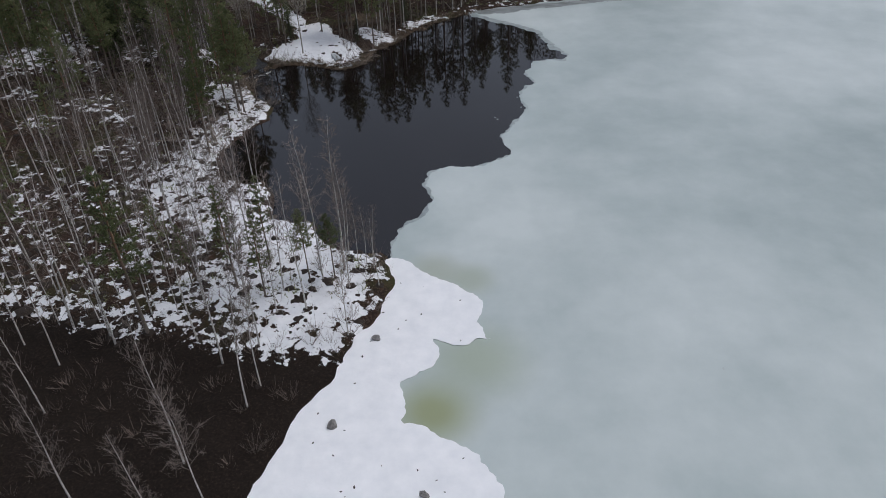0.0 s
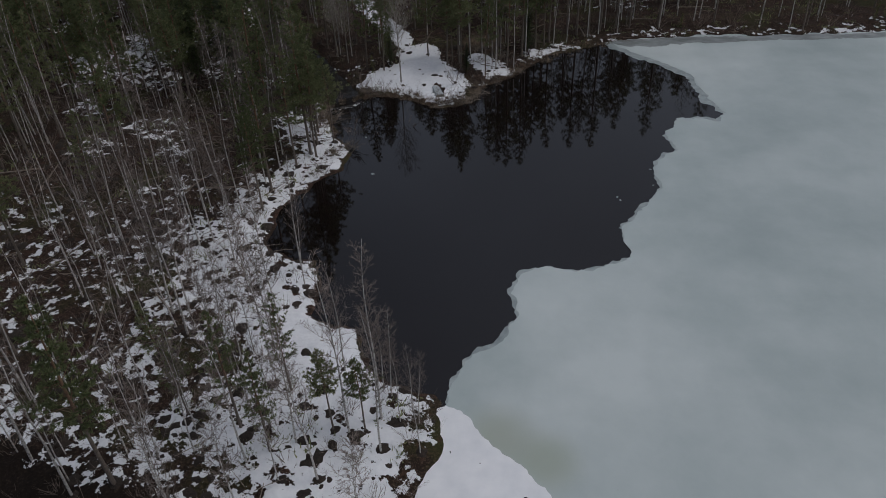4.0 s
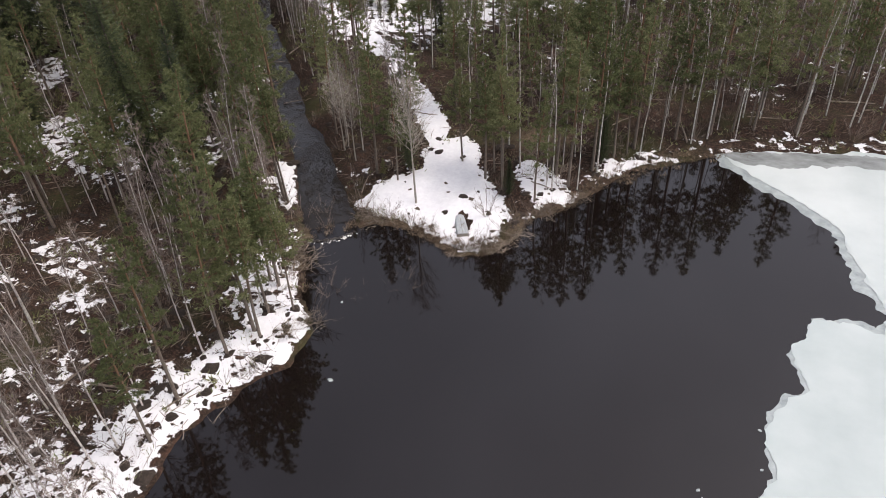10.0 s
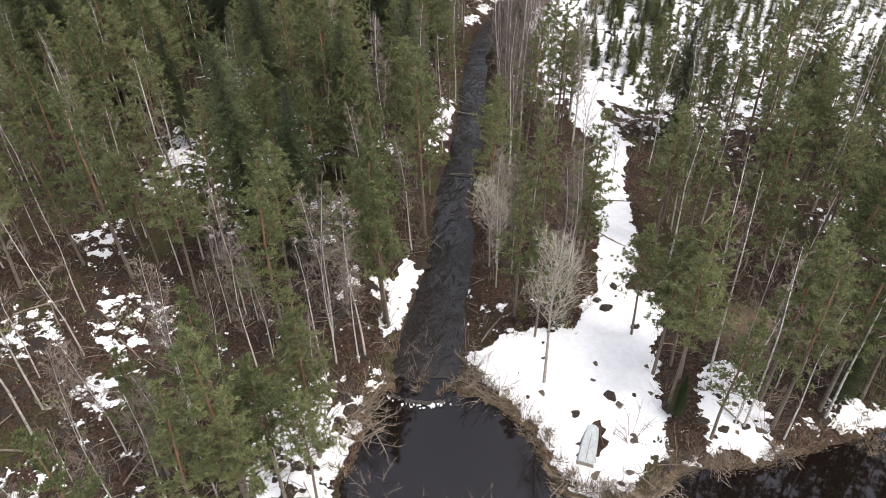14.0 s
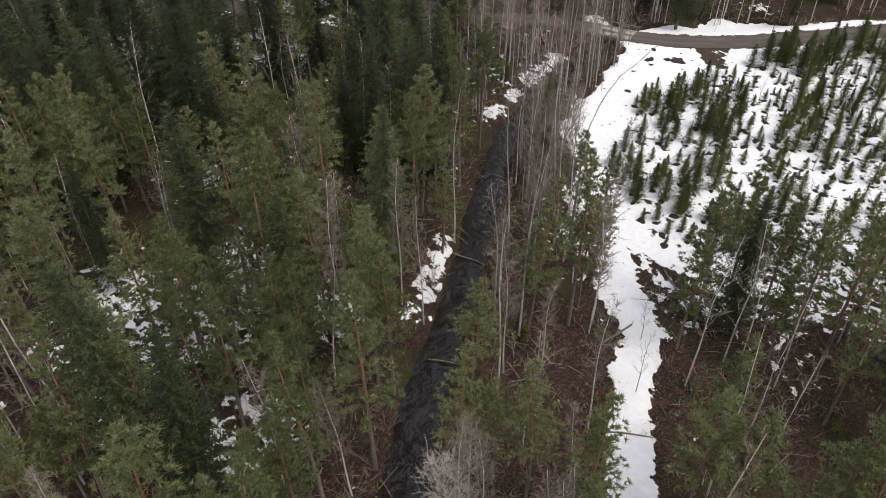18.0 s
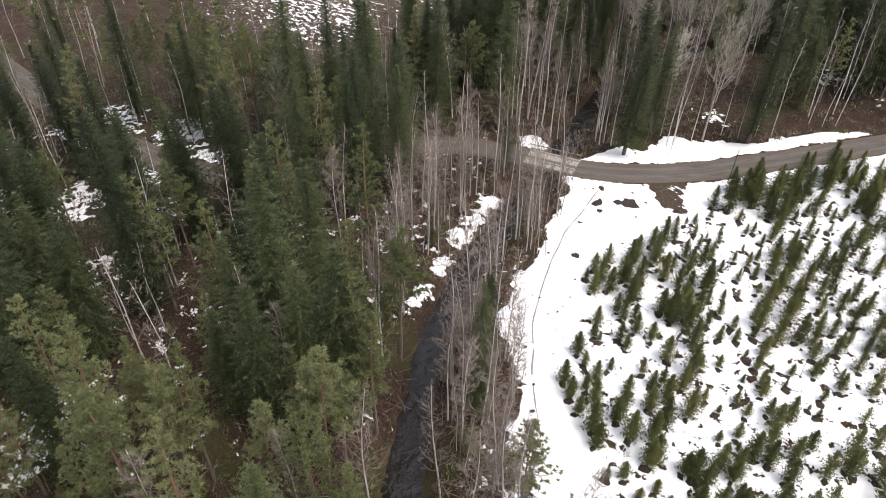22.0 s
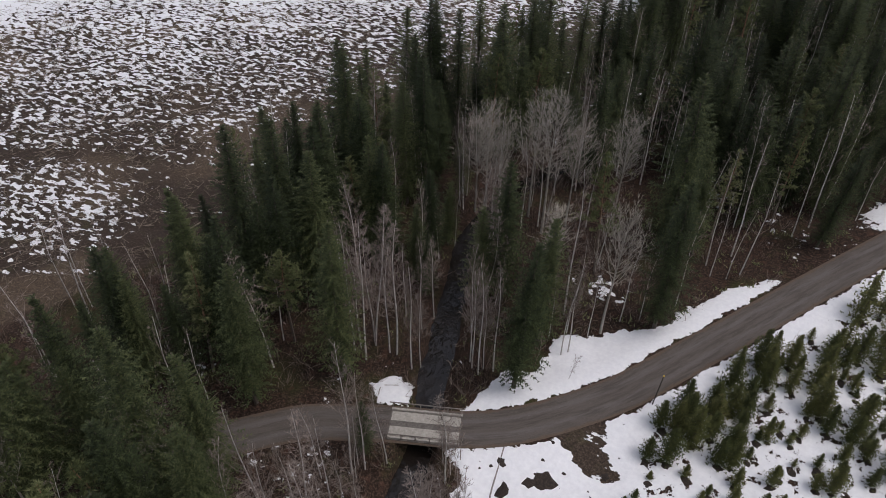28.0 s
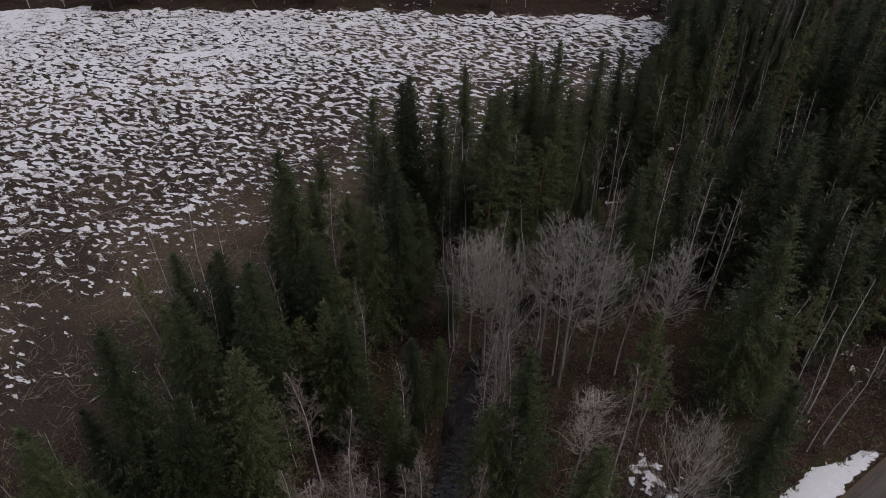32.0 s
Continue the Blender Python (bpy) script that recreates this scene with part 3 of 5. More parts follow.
# ---- mesh helpers ----
class Shape:
    """Loose lists of points and faces that grow into one mesh."""

    def __init__(self):
        self.v, self.f = [], []

    def tube(self, pts, radii, sides=5, cap=True):
        start = len(self.v)
        n = len(pts)
        for k, (p, r) in enumerate(zip(pts, radii)):
            d = (Vector(pts[min(k + 1, n - 1)]) - Vector(pts[max(k - 1, 0)])).normalized()
            a = d.cross(Vector((0.31, 0.95, 0.05))).normalized()
            b = d.cross(a)
            for s in range(sides):
                w = 2 * math.pi * s / sides
                self.v.append(tuple(Vector(p) + r * (math.cos(w) * a + math.sin(w) * b)))
        for k in range(n - 1):
            for s in range(sides):
                t = (s + 1) % sides
                self.f.append((start + k * sides + s, start + k * sides + t, start + (k + 1) * sides + t, start + (k + 1) * sides + s))
        if cap:
            self.f.append(tuple(start + (n - 1) * sides + s for s in range(sides)))
        return self

    def tri(self, a, b, c):
        k = len(self.v)
        self.v += [tuple(a), tuple(b), tuple(c)]
        self.f.append((k, k + 1, k + 2))

    def box(self, lo, hi, m=None):
        k = len(self.v)
        for z in (lo[2], hi[2]):
            for x, y in ((lo[0], lo[1]), (hi[0], lo[1]), (hi[0], hi[1]), (lo[0], hi[1])):
                p = Vector((x, y, z))
                self.v.append(tuple(m @ p if m else p))
        self.f += [tuple(k + i for i in q) for q in ((0, 3, 2, 1), (4, 5, 6, 7), (0, 1, 5, 4), (1, 2, 6, 5), (2, 3, 7, 6), (3, 0, 4, 7))]
        return self

    def mesh(self, name, mat, even=False):
        me = bpy.data.meshes.new(name)
        me.from_pydata(self.v, [], self.f)
        me.materials.append(mat)
        if even:
            me.shade_smooth()
        return me


def part(name, data, parent, label="", m=None):
    ob = new(name, data)
    ob.parent = parent
    if m is not None:
        ob.matrix_basis = m
    if label:
        ob["label"] = label
    return ob


def thing(name, label, category, group="", kind="", m=None):
    ob = new(name)
    if m is not None:
        ob.matrix_basis = m
    return tagged(ob, label, category, group, kind)


# ---- ground, one sheet ----
def spread(lo, hi, step, far):
    core = list(np.arange(lo, hi, step))
    out, s = [], step
    p = core[-1]
    while p < far:
        s *= 1.25
        p += s
        out.append(p)
    back, s, p = [], step, lo
    while p > -far:
        s *= 1.25
        p -= s
        back.append(p)
    return np.array(back[::-1] + core + out)


def build_ground():
    xs, ys = spread(-200, 84, 0.6, 2500), spread(22, 312, 0.6, 2500)
    gx, gy = np.meshgrid(xs, ys)
    z, snow, straw, felled = plan_fields(gx, gy)[:4]
    felled = np.maximum(felled, sstep(area_dist(gx, gy, RAMP), -0.6, 0.4))
    nx, ny = len(xs), len(ys)
    me = bpy.data.meshes.new("ground")
    me.vertices.add(nx * ny)
    me.vertices.foreach_set("co", np.stack([gx, gy, z], -1).astype(np.float32).ravel())
    idx = np.arange(nx * ny).reshape(ny, nx)
    quads = np.stack([idx[:-1, :-1], idx[:-1, 1:], idx[1:, 1:], idx[1:, :-1]], -1).reshape(-1, 4)
    me.loops.add(quads.size)
    me.loops.foreach_set("vertex_index", quads.astype(np.int32).ravel())
    me.polygons.add(len(quads))
    me.polygons.foreach_set("loop_start", np.arange(0, quads.size, 4, dtype=np.int32))
    me.update(calc_edges=True)
    # last mask: south-west ground whose soil colour is darkened to imitate dim light
    for name, v in (("snow", snow), ("straw", straw), ("felled", felled), ("dimmed", sstep(gy - 0.25 * np.maximum(0, -gx - 15), 49, 44) * (gx < 0))):
        me.attributes.new(name, "FLOAT", "POINT").data.foreach_set("value", v.astype(np.float32).ravel())
    me.materials.append(GROUND)
    me.shade_smooth()
    tagged(new("ground", me), "brown forest floor with melting patches of snow", "ground", kind="structure")


build_ground()


# ---- lake: water, ice, snow shelf ----
def ragged(pts, step, amp, seed, closed=False, fine=0.0):
    """The outline with a broken, melted edge."""
    out = []
    n = len(pts)
    for k in range(n if closed else n - 1):
        a, b = Vector(pts[k]), Vector(pts[(k + 1) % n])
        m = max(1, int((b - a).length / step)) if (b - a).length < 40 else 1
        for i in range(m):
            p = a.lerp(b, i / m)
            d = (b - a).normalized()
            w = (float(fbm(p.x, p.y, 2.4, 4, seed, 0.65)) - 0.5) * amp + (float(vnoise(p.x, p.y, 0.45, seed + 2)) - 0.5) * fine
            out.append((p.x - d.y * w, p.y + d.x * w))
    if not closed:
        out.append(tuple(pts[-1]))
    return out


def slab(name, outline, top, low, mat, rim=0.25):
    """A flat slab with a thin, sloping rim."""
    bm = bmesh.new()
    ring = [bm.verts.new((x, y, top)) for x, y in outline]
    face = bm.faces.new(ring)
    if face.normal.z < 0:
        face.normal_flip()
    if rim:
        bmesh.ops.inset_region(bm, faces=[face], thickness=rim, depth=0.0)
        crown = set(ring)
        for v in bm.verts:
            v.co.z = top if v in crown else low
    else:
        foot = [bm.verts.new((x, y, low)) for x, y in outline]
        for k in range(len(ring)):
            j = (k + 1) % len(ring)
            bm.faces.new((ring[k], ring[j], foot[j], foot[k]))
    bmesh.ops.triangulate(bm, faces=[f for f in bm.faces if len(f.verts) > 4])
    bmesh.ops.recalc_face_normals(bm, faces=bm.faces)
    me = bpy.data.meshes.new(name)
    bm.to_mesh(me)
    bm.free()
    me.materials.append(mat)
    return me


lake = Shape()
lake.v = [(-34, -400, 0), (900, -400, 0), (900, 300, 0), (-34, 300, 0)]
lake.f = [(0, 1, 2, 3)]
tagged(new("water", lake.mesh("water", WATER)), "dark still open lake water mirroring the trees", "water", kind="structure")
ice_outline = ragged(ICE_EDGE, 0.3, 1.5, 61, fine=0.35) + [(20, 139), (43, 143), (90, 153), (300, 223), (900, 290), (900, -390), (-60, -390), (-60, -300), (-34, -20), (-20, 20), (-16, 40), (-9, 52)]
tagged(new("lake_ice", slab("lake_ice", ice_outline, 0.06, 0.018, ICE, 0.3)), "grey-white rotten lake ice with wet blotches", "ice", kind="structure")
fringe = []
for k, p in enumerate(ICE_EDGE):
    a, b = Vector(ICE_EDGE[max(k - 1, 0)]), Vector(ICE_EDGE[min(k + 1, len(ICE_EDGE) - 1)])
    d = (b - a).normalized()
    out = 0.30 if k < 19 else (0.5, 0.6, 0.7, 0.9, 1.0, 1.1, 1.2, 1.2)[k - 19]
    fringe.append((p[0] - d.y * out, p[1] + d.x * out))
back = [(p[0] + 2.5, p[1] - 1.0) for p in ICE_EDGE[::-1]]
tagged(new("thin_ice", slab("thin_ice", ragged(fringe, 0.3, 1.7, 63, fine=0.4) + back, 0.022, 0.004, THIN_ICE, 0.0)), "thin wet grey ice along the melting edge", "ice", kind="structure")
wet = [(6.6, 133.0), (8, 133.5), (16, 136), (23, 137), (43, 140), (90, 150), (90, 147.8), (43, 138.2), (30, 136.0), (23, 134.6), (16, 133.2), (12.5, 131.6), (9.2, 131.8)]
tagged(new("shore_slush", slab("shore_slush", ragged(wet, 0.4, 1.6, 71, True, 0.5), 0.066, 0.05, SLUSH, 0.0)), "wet grey slush on the ice along the far shore", "slush", kind="structure")
tagged(new("snow_shelf", slab("snow_shelf", ragged(SHELF, 0.3, 1.5, 67, True, 0.3), 0.125, 0.101, SNOW, 0.0)), "white snow lying on the ice along the shore", "snow", kind="structure")


def strip(line, width, lift, step=1.0, cross=6, along=(0, 1e9)):
    """A ribbon along a line: width and lift are functions of the way along and the share across."""
    p = [Vector((*q, 0)) for q in line]
    out, uvs = Shape(), []
    pts, dist = [], 0.0
    for a, b in zip(p, p[1:]):
        n = max(1, int((b - a).length / step))
        for i in range(n):
            if along[0] <= dist + (b - a).length * i / n <= along[1]:
                pts.append((a.lerp(b, i / n), dist + (b - a).length * i / n))
        dist += (b - a).length
    soft = [p for p, _ in pts]
    for _ in range(4):
        soft = [soft[0]] + [(soft[k - 1] + soft[k] * 2 + soft[k + 1]) / 4 for k in range(1, len(soft) - 1)] + [soft[-1]]
    for k, (q, d) in enumerate(zip(soft, [d for _, d in pts])):
        t = (soft[min(k + 1, len(soft) - 1)] - soft[max(k - 1, 0)]).normalized()
        side = Vector((-t.y, t.x, 0))
        for c in range(cross + 1):
            s = c / cross
            r = q + side * (s - 0.5) * 2 * width(d)
            out.v.append((r.x, r.y, lift(d, s)))
            uvs.append((s, d * 0.1))
    for k in range(len(pts) - 1):
        for c in range(cross):
            a = k * (cross + 1) + c
            out.f.append((a + 1, a, a + cross + 1, a + cross + 2))
    return out, uvs


def with_uv(me, uvs):
    layer = me.uv_layers.new(name="UVMap")
    for lp in me.loops:
        layer.data[lp.index].uv = uvs[lp.vertex_index]
    return me


sh, uv = strip(STREAM_LINE, lambda d: float(half_width(d)) + 1.2, lambda d, s: 0.01 + 0.17 * min(1, max(0, (d - 5.1) / 0.6)), 0.8, 4, (5.0, 178))
tagged(new("stream_water", sh.mesh("stream_water", STREAM, True)), "dark rippling stream that runs into the lake", "stream", kind="structure")
sh, uv = strip(ROAD_LINE, lambda d: 1.95, lambda d, s: 1.80 + 0.05 * (1 - (2 * s - 1) ** 2), 1.0, 8, (0, 330))
tagged(new("road", with_uv(sh.mesh("road", GRAVEL, True), uv)), "wet brown-grey gravel forest road", "road", kind="structure")


# ---- trees ----
def tuft(sh, p, d, size, blades, rng):
    """A round tuft of needles: narrow blades that fan out on all sides, most of them forwards and up."""
    for _ in range(blades):
        w = (d * 0.55 + Vector((rng.gauss(0, 0.6), rng.gauss(0, 0.6), rng.gauss(0.22, 0.5)))).normalized()
        side = w.cross(Vector((rng.uniform(-1, 1), rng.uniform(-1, 1), rng.uniform(-1, 1)))).normalized()
        ln = size * rng.uniform(0.6, 1.2)
        sh.tri(p - side * size * 0.11, p + side * size * 0.11, p + w * ln)


def pine(seed, h, full):
    rng = random.Random(seed)
    trunk, limbs, leaf = Shape(), Shape(), Shape()
    lean = Vector((rng.uniform(-0.6, 0.6), rng.uniform(-0.6, 0.6), 0))
    axis = lambda u: Vector((0, 0, h * u)) + lean * u * u + Vector((0.10 * math.sin(5 * u + seed), 0.10 * math.cos(4 * u + seed), 0))
    r0 = h * 0.0085
    trunk.tube([axis(u) - Vector((0, 0, 0.3 if u == 0 else 0)) for u in (0, 0.2, 0.4, 0.6, 0.8, 1.0)], [r0 * 1.25, r0, r0 * 0.85, r0 * 0.66, r0 * 0.4, 0.015], 6 if full else 4)
    low = rng.uniform(0.28, 0.50)
    broad = rng.uniform(0.95, 1.35)
    count = 46 if full else 26
    for k in range(count):
        # uneven whorls, with a gap here and there
        t = min(0.98, ((k // 4) * 4 + 4 * rng.random() * 0.6) / count)
        u = low + (0.985 - low) * t
        ln = broad * (0.28 + 2.0 * (1 - t) ** 0.9 * min(1, 0.6 + 2.4 * t)) * rng.choice((0.55, 0.85, 1.0, 1.1, 1.25))
        a = k * 1.62 + rng.uniform(-0.6, 0.6)
        d = Vector((math.cos(a), math.sin(a), 0.06 + 0.75 * t + rng.uniform(-0.15, 0.2))).normalized()
        p = axis(u)
        mid = p + d * ln * 0.55
        tip = p + d * ln + Vector((0, 0, 0.18 * ln))
        limbs.tube([p, mid, tip], [0.034 * (1.25 - t), 0.020 * (1.25 - t), 0.005], 3, False)
        across = d.cross(Vector((0, 0, 1))).normalized()
        pads = max(3, int(ln * 5.5)) if full else max(3, int(ln * 2.6))
        for s in range(pads):
            # the tufts make a flat pad round the outer half of the branch, and near the top hide the stem
            f = (0.34 - 0.22 * t) + (0.66 + 0.22 * t) * (s + rng.random()) / pads
            q = p.lerp(tip, f) + across * rng.gauss(0, 0.22) * ln * f + Vector((0, 0, rng.uniform(-0.05, 0.16) * ln))
            tuft(leaf, q, d, 0.36 if full else 0.54, 18 if full else 13, rng)
    for k in range(5):
        tuft(leaf, axis(0.985), Vector((0, 0, 1)), 0.36, 10, rng)
    for k in range(9 if full else 2):
        u = rng.uniform(0.12, low)
        a = rng.uniform(0, 6.28)
        p = axis(u)
        limbs.tube([p, p + Vector((math.cos(a), math.sin(a), 0.1)) * rng.uniform(0.3, 1.1)], [0.015, 0.004], 3, False)
    return [("trunk", trunk, PINE_BARK), ("crown", (limbs, leaf), (PINE_BARK, PINE_LEAF))]


def frond(sh, p, d, ln, wide, droop, n, rng, thick):
    """A spruce branch: narrow side twigs on both sides, some that hang, and a tip that lifts."""
    side = d.cross(Vector((0, 0, 1))).normalized()
    at = lambda t: p + d * ln * t - Vector((0, 0, droop * ln * t * t - 0.16 * ln * max(0, t - 0.7)))
    for k in range(n):
        a = at((k + rng.random()) / n)
        w = wide * (1.1 - 0.8 * k / n)
        for s in (-1, 1):
            e = (d * rng.uniform(0.35, 0.95) + side * s + Vector((0, 0, rng.uniform(-0.45, 0.25)))).normalized()
            sh.tri(a - d * thick, a + d * thick, a + e * w * rng.uniform(0.7, 1.25))
        e = (d * 0.6 + side * rng.uniform(-0.5, 0.5) - Vector((0, 0, rng.uniform(0.3, 1.0)))).normalized()
        sh.tri(a - side * thick, a + side * thick, a + e * w * rng.uniform(0.4, 0.8))
    a = at(0.86)
    sh.tri(a - side * thick, a + side * thick, at(1.0) + Vector((0, 0, 0.04)))


def spruce(seed, h, full, slim=1.0, low=0.1, young=False):
    rng = random.Random(seed)
    trunk, leaf = Shape(), Shape()
    r0 = h * 0.011 + 0.01
    sway = Vector((rng.uniform(-0.2, 0.2), rng.uniform(-0.2, 0.2), 0)) * h / 15
    axis = lambda u: Vector((0, 0, h * u)) + sway * u * u
    trunk.tube([axis(0) - Vector((0, 0, 0.3)), axis(0.3), axis(0.65), axis(1)], [r0 * 1.2, r0, r0 * 0.55, 0.012], 6 if full else 4)
    gap = (0.50 if full else 0.80) if not young else (0.19 if full else 0.29)
    z = h * low
    a = rng.random() * 6
    slim *= rng.uniform(0.85, 1.1)
    while z < h * 0.985:
        t = (z / h - low) / (1 - low)
        reach = ((0.14 if not young else 0.06) + (0.205 * h * slim * (1 - t) ** 0.75 if not young else 0.35 * h * (1 - t) ** 0.85)) * rng.uniform(0.8, 1.15)
        if not young:
            reach = min(reach, 3.0 * slim)
            if t < 0.2:
                reach *= 0.6 + 2.0 * t
        elif t < 0.15:
            reach *= 0.75
        n = (9 if full else 6) if t < 0.75 else 6
        for k in range(n):
            a += 6.283 / n + rng.uniform(-0.35, 0.35)
            ln = reach * rng.choice((0.65, 0.85, 0.95, 1.05, 1.15))
            d = Vector((math.cos(a), math.sin(a), 0.42 * t + (0.22 if young else -0.02) + rng.uniform(-0.14, 0.14))).normalized()
            root = axis(z / h) + Vector((0, 0, rng.uniform(-0.2, 0.2) * gap))
            if young:
                frond(leaf, root, d, ln, 0.42 * max(0.3, ln), 0.10, 4 if full else 3, rng, 0.035 if full else 0.055)
            else:
                frond(leaf, root, d, ln, (0.33 if full else 0.52) * max(0.4, ln) ** 0.7, 0.26 - 0.22 * t, 10 if full else 5, rng, 0.058 if full else 0.12)
        a += 0.7
        z += gap * (1 - 0.35 * t)
    for k in range(4):
        tuft(leaf, axis(0.97), Vector((0, 0, 1)), 0.30 if not young else 0.16, 4, rng)
    return [("trunk", trunk, SPRUCE_BARK), ("crown", leaf, YOUNG_LEAF if young else SPRUCE_LEAF)]


def twig(sh, p, d, ln, w):
    side = d.cross(Vector((0.3, 0.5, 0.81))).normalized() * w
    sh.tri(p - side, p + side, p + d * ln)


def broadleaf(seed, h, full, low, reach, rise, limbs_n, subs, twigs, mats, thick, tw, sag=0.0, wavy=1.0):
    """A leafless tree: trunk, rising limbs, side branches and fine twigs."""
    rng = random.Random(seed)
    trunk, wood, fine = Shape(), Shape(), Shape()
    lean = Vector((rng.uniform(-1, 1), rng.uniform(-1, 1), 0)) * 0.05 * h
    ph = rng.random() * 6
    axis = lambda u: Vector((0, 0, h * u)) + lean * u ** 1.6 + Vector((0.16 * math.sin(6 * u + ph), 0.16 * math.cos(5 * u + ph), 0)) * u * wavy
    r0 = h * thick
    us = (0, 0.15, 0.3, 0.45, 0.6, 0.75, 0.9, 1.0) if full else (0, 0.3, 0.6, 1.0)
    trunk.tube([axis(u) - Vector((0, 0, 0.3 if u == 0 else 0)) for u in us], [max(0.010, r0 * (1.15 - 1.08 * u)) for u in us], 6 if full else 4)
    n = limbs_n if full else max(6, int(limbs_n * 0.55))
    for k in range(n):
        u = low + (0.97 - low) * (k + rng.random()) / n
        t = (u - low) / (1 - low)
        ln = reach * (0.30 + (1 - t) ** 0.7 * min(1, 0.6 + 2.0 * t)) * rng.uniform(0.7, 1.25)
        a = k * 2.4 + rng.uniform(-0.6, 0.6)
        d = Vector((math.cos(a), math.sin(a), rise * rng.uniform(0.7, 1.3) * (0.75 + 0.6 * t))).normalized()
        p = axis(u)
        mid = p + d * ln * 0.5 + Vector((rng.uniform(-1, 1), rng.uniform(-1, 1), 0)) * 0.06 * ln
        tip = p + d * ln + Vector((0, 0, (0.22 - sag) * ln))
        w0 = 0.30 * r0 * (1.2 - t) * min(1, ln / reach + 0.3) + 0.005
        wood.tube([p, mid, tip], [w0, w0 * 0.6, 0.005], 3, False)
        for b in range(subs if full else max(2, subs - 2)):
            f = rng.uniform(0.25, 0.95)
            q = p.lerp(mid, f * 2) if f < 0.5 else mid.lerp(tip, f * 2 - 1)
            e = (d * 0.7 + Vector((rng.uniform(-1, 1), rng.uniform(-1, 1), rng.uniform(-0.3, 0.9) - sag))).normalized()
            lb = ln * rng.uniform(0.3, 0.55)
            twig(fine, q, e, lb, tw * 1.5)
            for s in range(twigs if full else max(2, twigs // 2)):
                g = rng.uniform(0.15, 1.0)
                w = (e + Vector((rng.uniform(-1, 1), rng.uniform(-1, 1), rng.uniform(-0.6, 0.8) - sag))).normalized()
                twig(fine, q + e * lb * g, w, lb * rng.uniform(0.35, 0.7), tw if full else tw * 1.5)
    return [("trunk", trunk, mats[0]), ("crown", (wood, fine), (mats[1], mats[1]))]


def birch(seed, h, full):
    return broadleaf(seed, h, full, 0.34, 1.6, 1.45, 28, 6, 6, (BIRCH_BARK, BIRCH_TWIG), 0.0054, 0.0120, 0.12, 1.6)


def aspen(seed, h, full):
    return broadleaf(seed, h, full, 0.42, 2.9, 1.1, 38, 9, 8, (GREY_BARK, ASPEN_TWIG), 0.0085, 0.011, -0.1, 0.5)


def thicket(seed, h, full):
    return broadleaf(seed, h, full, 0.22, 0.75, 1.6, 14, 4, 4, (SHRUB_TWIG, BIRCH_TWIG), 0.0052, 0.009, 0.0)


def shrub(seed, h, full):
    rng = random.Random(seed)
    stems, fine = Shape(), Shape()
    for k in range(9 if full else 6):
        a = k * 2.4 + rng.random()
        d = Vector((math.cos(a) * rng.uniform(0.2, 0.7), math.sin(a) * rng.uniform(0.2, 0.7), 1)).normalized()
        p = Vector((math.cos(a), math.sin(a), 0)) * 0.2 - Vector((0, 0, 0.15))
        ln = h * rng.uniform(0.6, 1.1)
        mid = p + d * ln * 0.5 + Vector((rng.uniform(-0.1, 0.1), rng.uniform(-0.1, 0.1), 0)) * ln
        tip = p + d * ln + Vector((math.cos(a), math.sin(a), -0.3)) * 0.15 * ln
        stems.tube([p, mid, tip], [0.022, 0.014, 0.004], 3, False)
        for s in range(12 if full else 7):
            f = rng.uniform(0.25, 1.0)
            q = p.lerp(mid, f * 2) if f < 0.5 else mid.lerp(tip, f * 2 - 1)
            w = (d + Vector((rng.uniform(-1, 1), rng.uniform(-1, 1), rng.uniform(-0.5, 0.8)))).normalized()
            twig(fine, q, w, h * rng.uniform(0.15, 0.35), 0.011)
    return [("crown", (stems, fine), (SHRUB_TWIG, SHRUB_TWIG))]


KINDS = {
    "pine_tree": (pine, 14.5, "tall thin scots pine with an olive-green crown", "pine tree", "pines of the forest"),
    "spruce_tree": (spruce, 17.5, "dark green spruce with drooping branches", "spruce tree", "spruces of the forest"),
    "birch_tree": (birch, 13.5, "slender leafless birch with a pale trunk", "birch tree", "bare birches of the forest"),
    "aspen_tree": (aspen, 15.0, "leafless pale-grey aspen with a wide twiggy crown", "aspen tree", "grey aspens"),
    "birch_sapling": (thicket, 5.0, "thin reddish leafless birch sapling", "sapling", "birch saplings along the stream"),
    "bare_shrub": (shrub, 2.4, "leafless brown shrub of thin upright stems", "shrub", "bare shrubs"),
    "young_spruce": (lambda s, h, f: spruce(s, h, f, 1.0, 0.04, True), 2.6, "young bushy green spruce planted in the snow", "young spruce", "planted young spruces"),
}
PLACES = {k: [] for k in KINDS}


def plant(kind, x, y, scale, turn=None, lean=(0, 0)):
    PLACES[kind].append((x, y, scale, random.uniform(0, 6.283) if turn is None else turn, *lean))


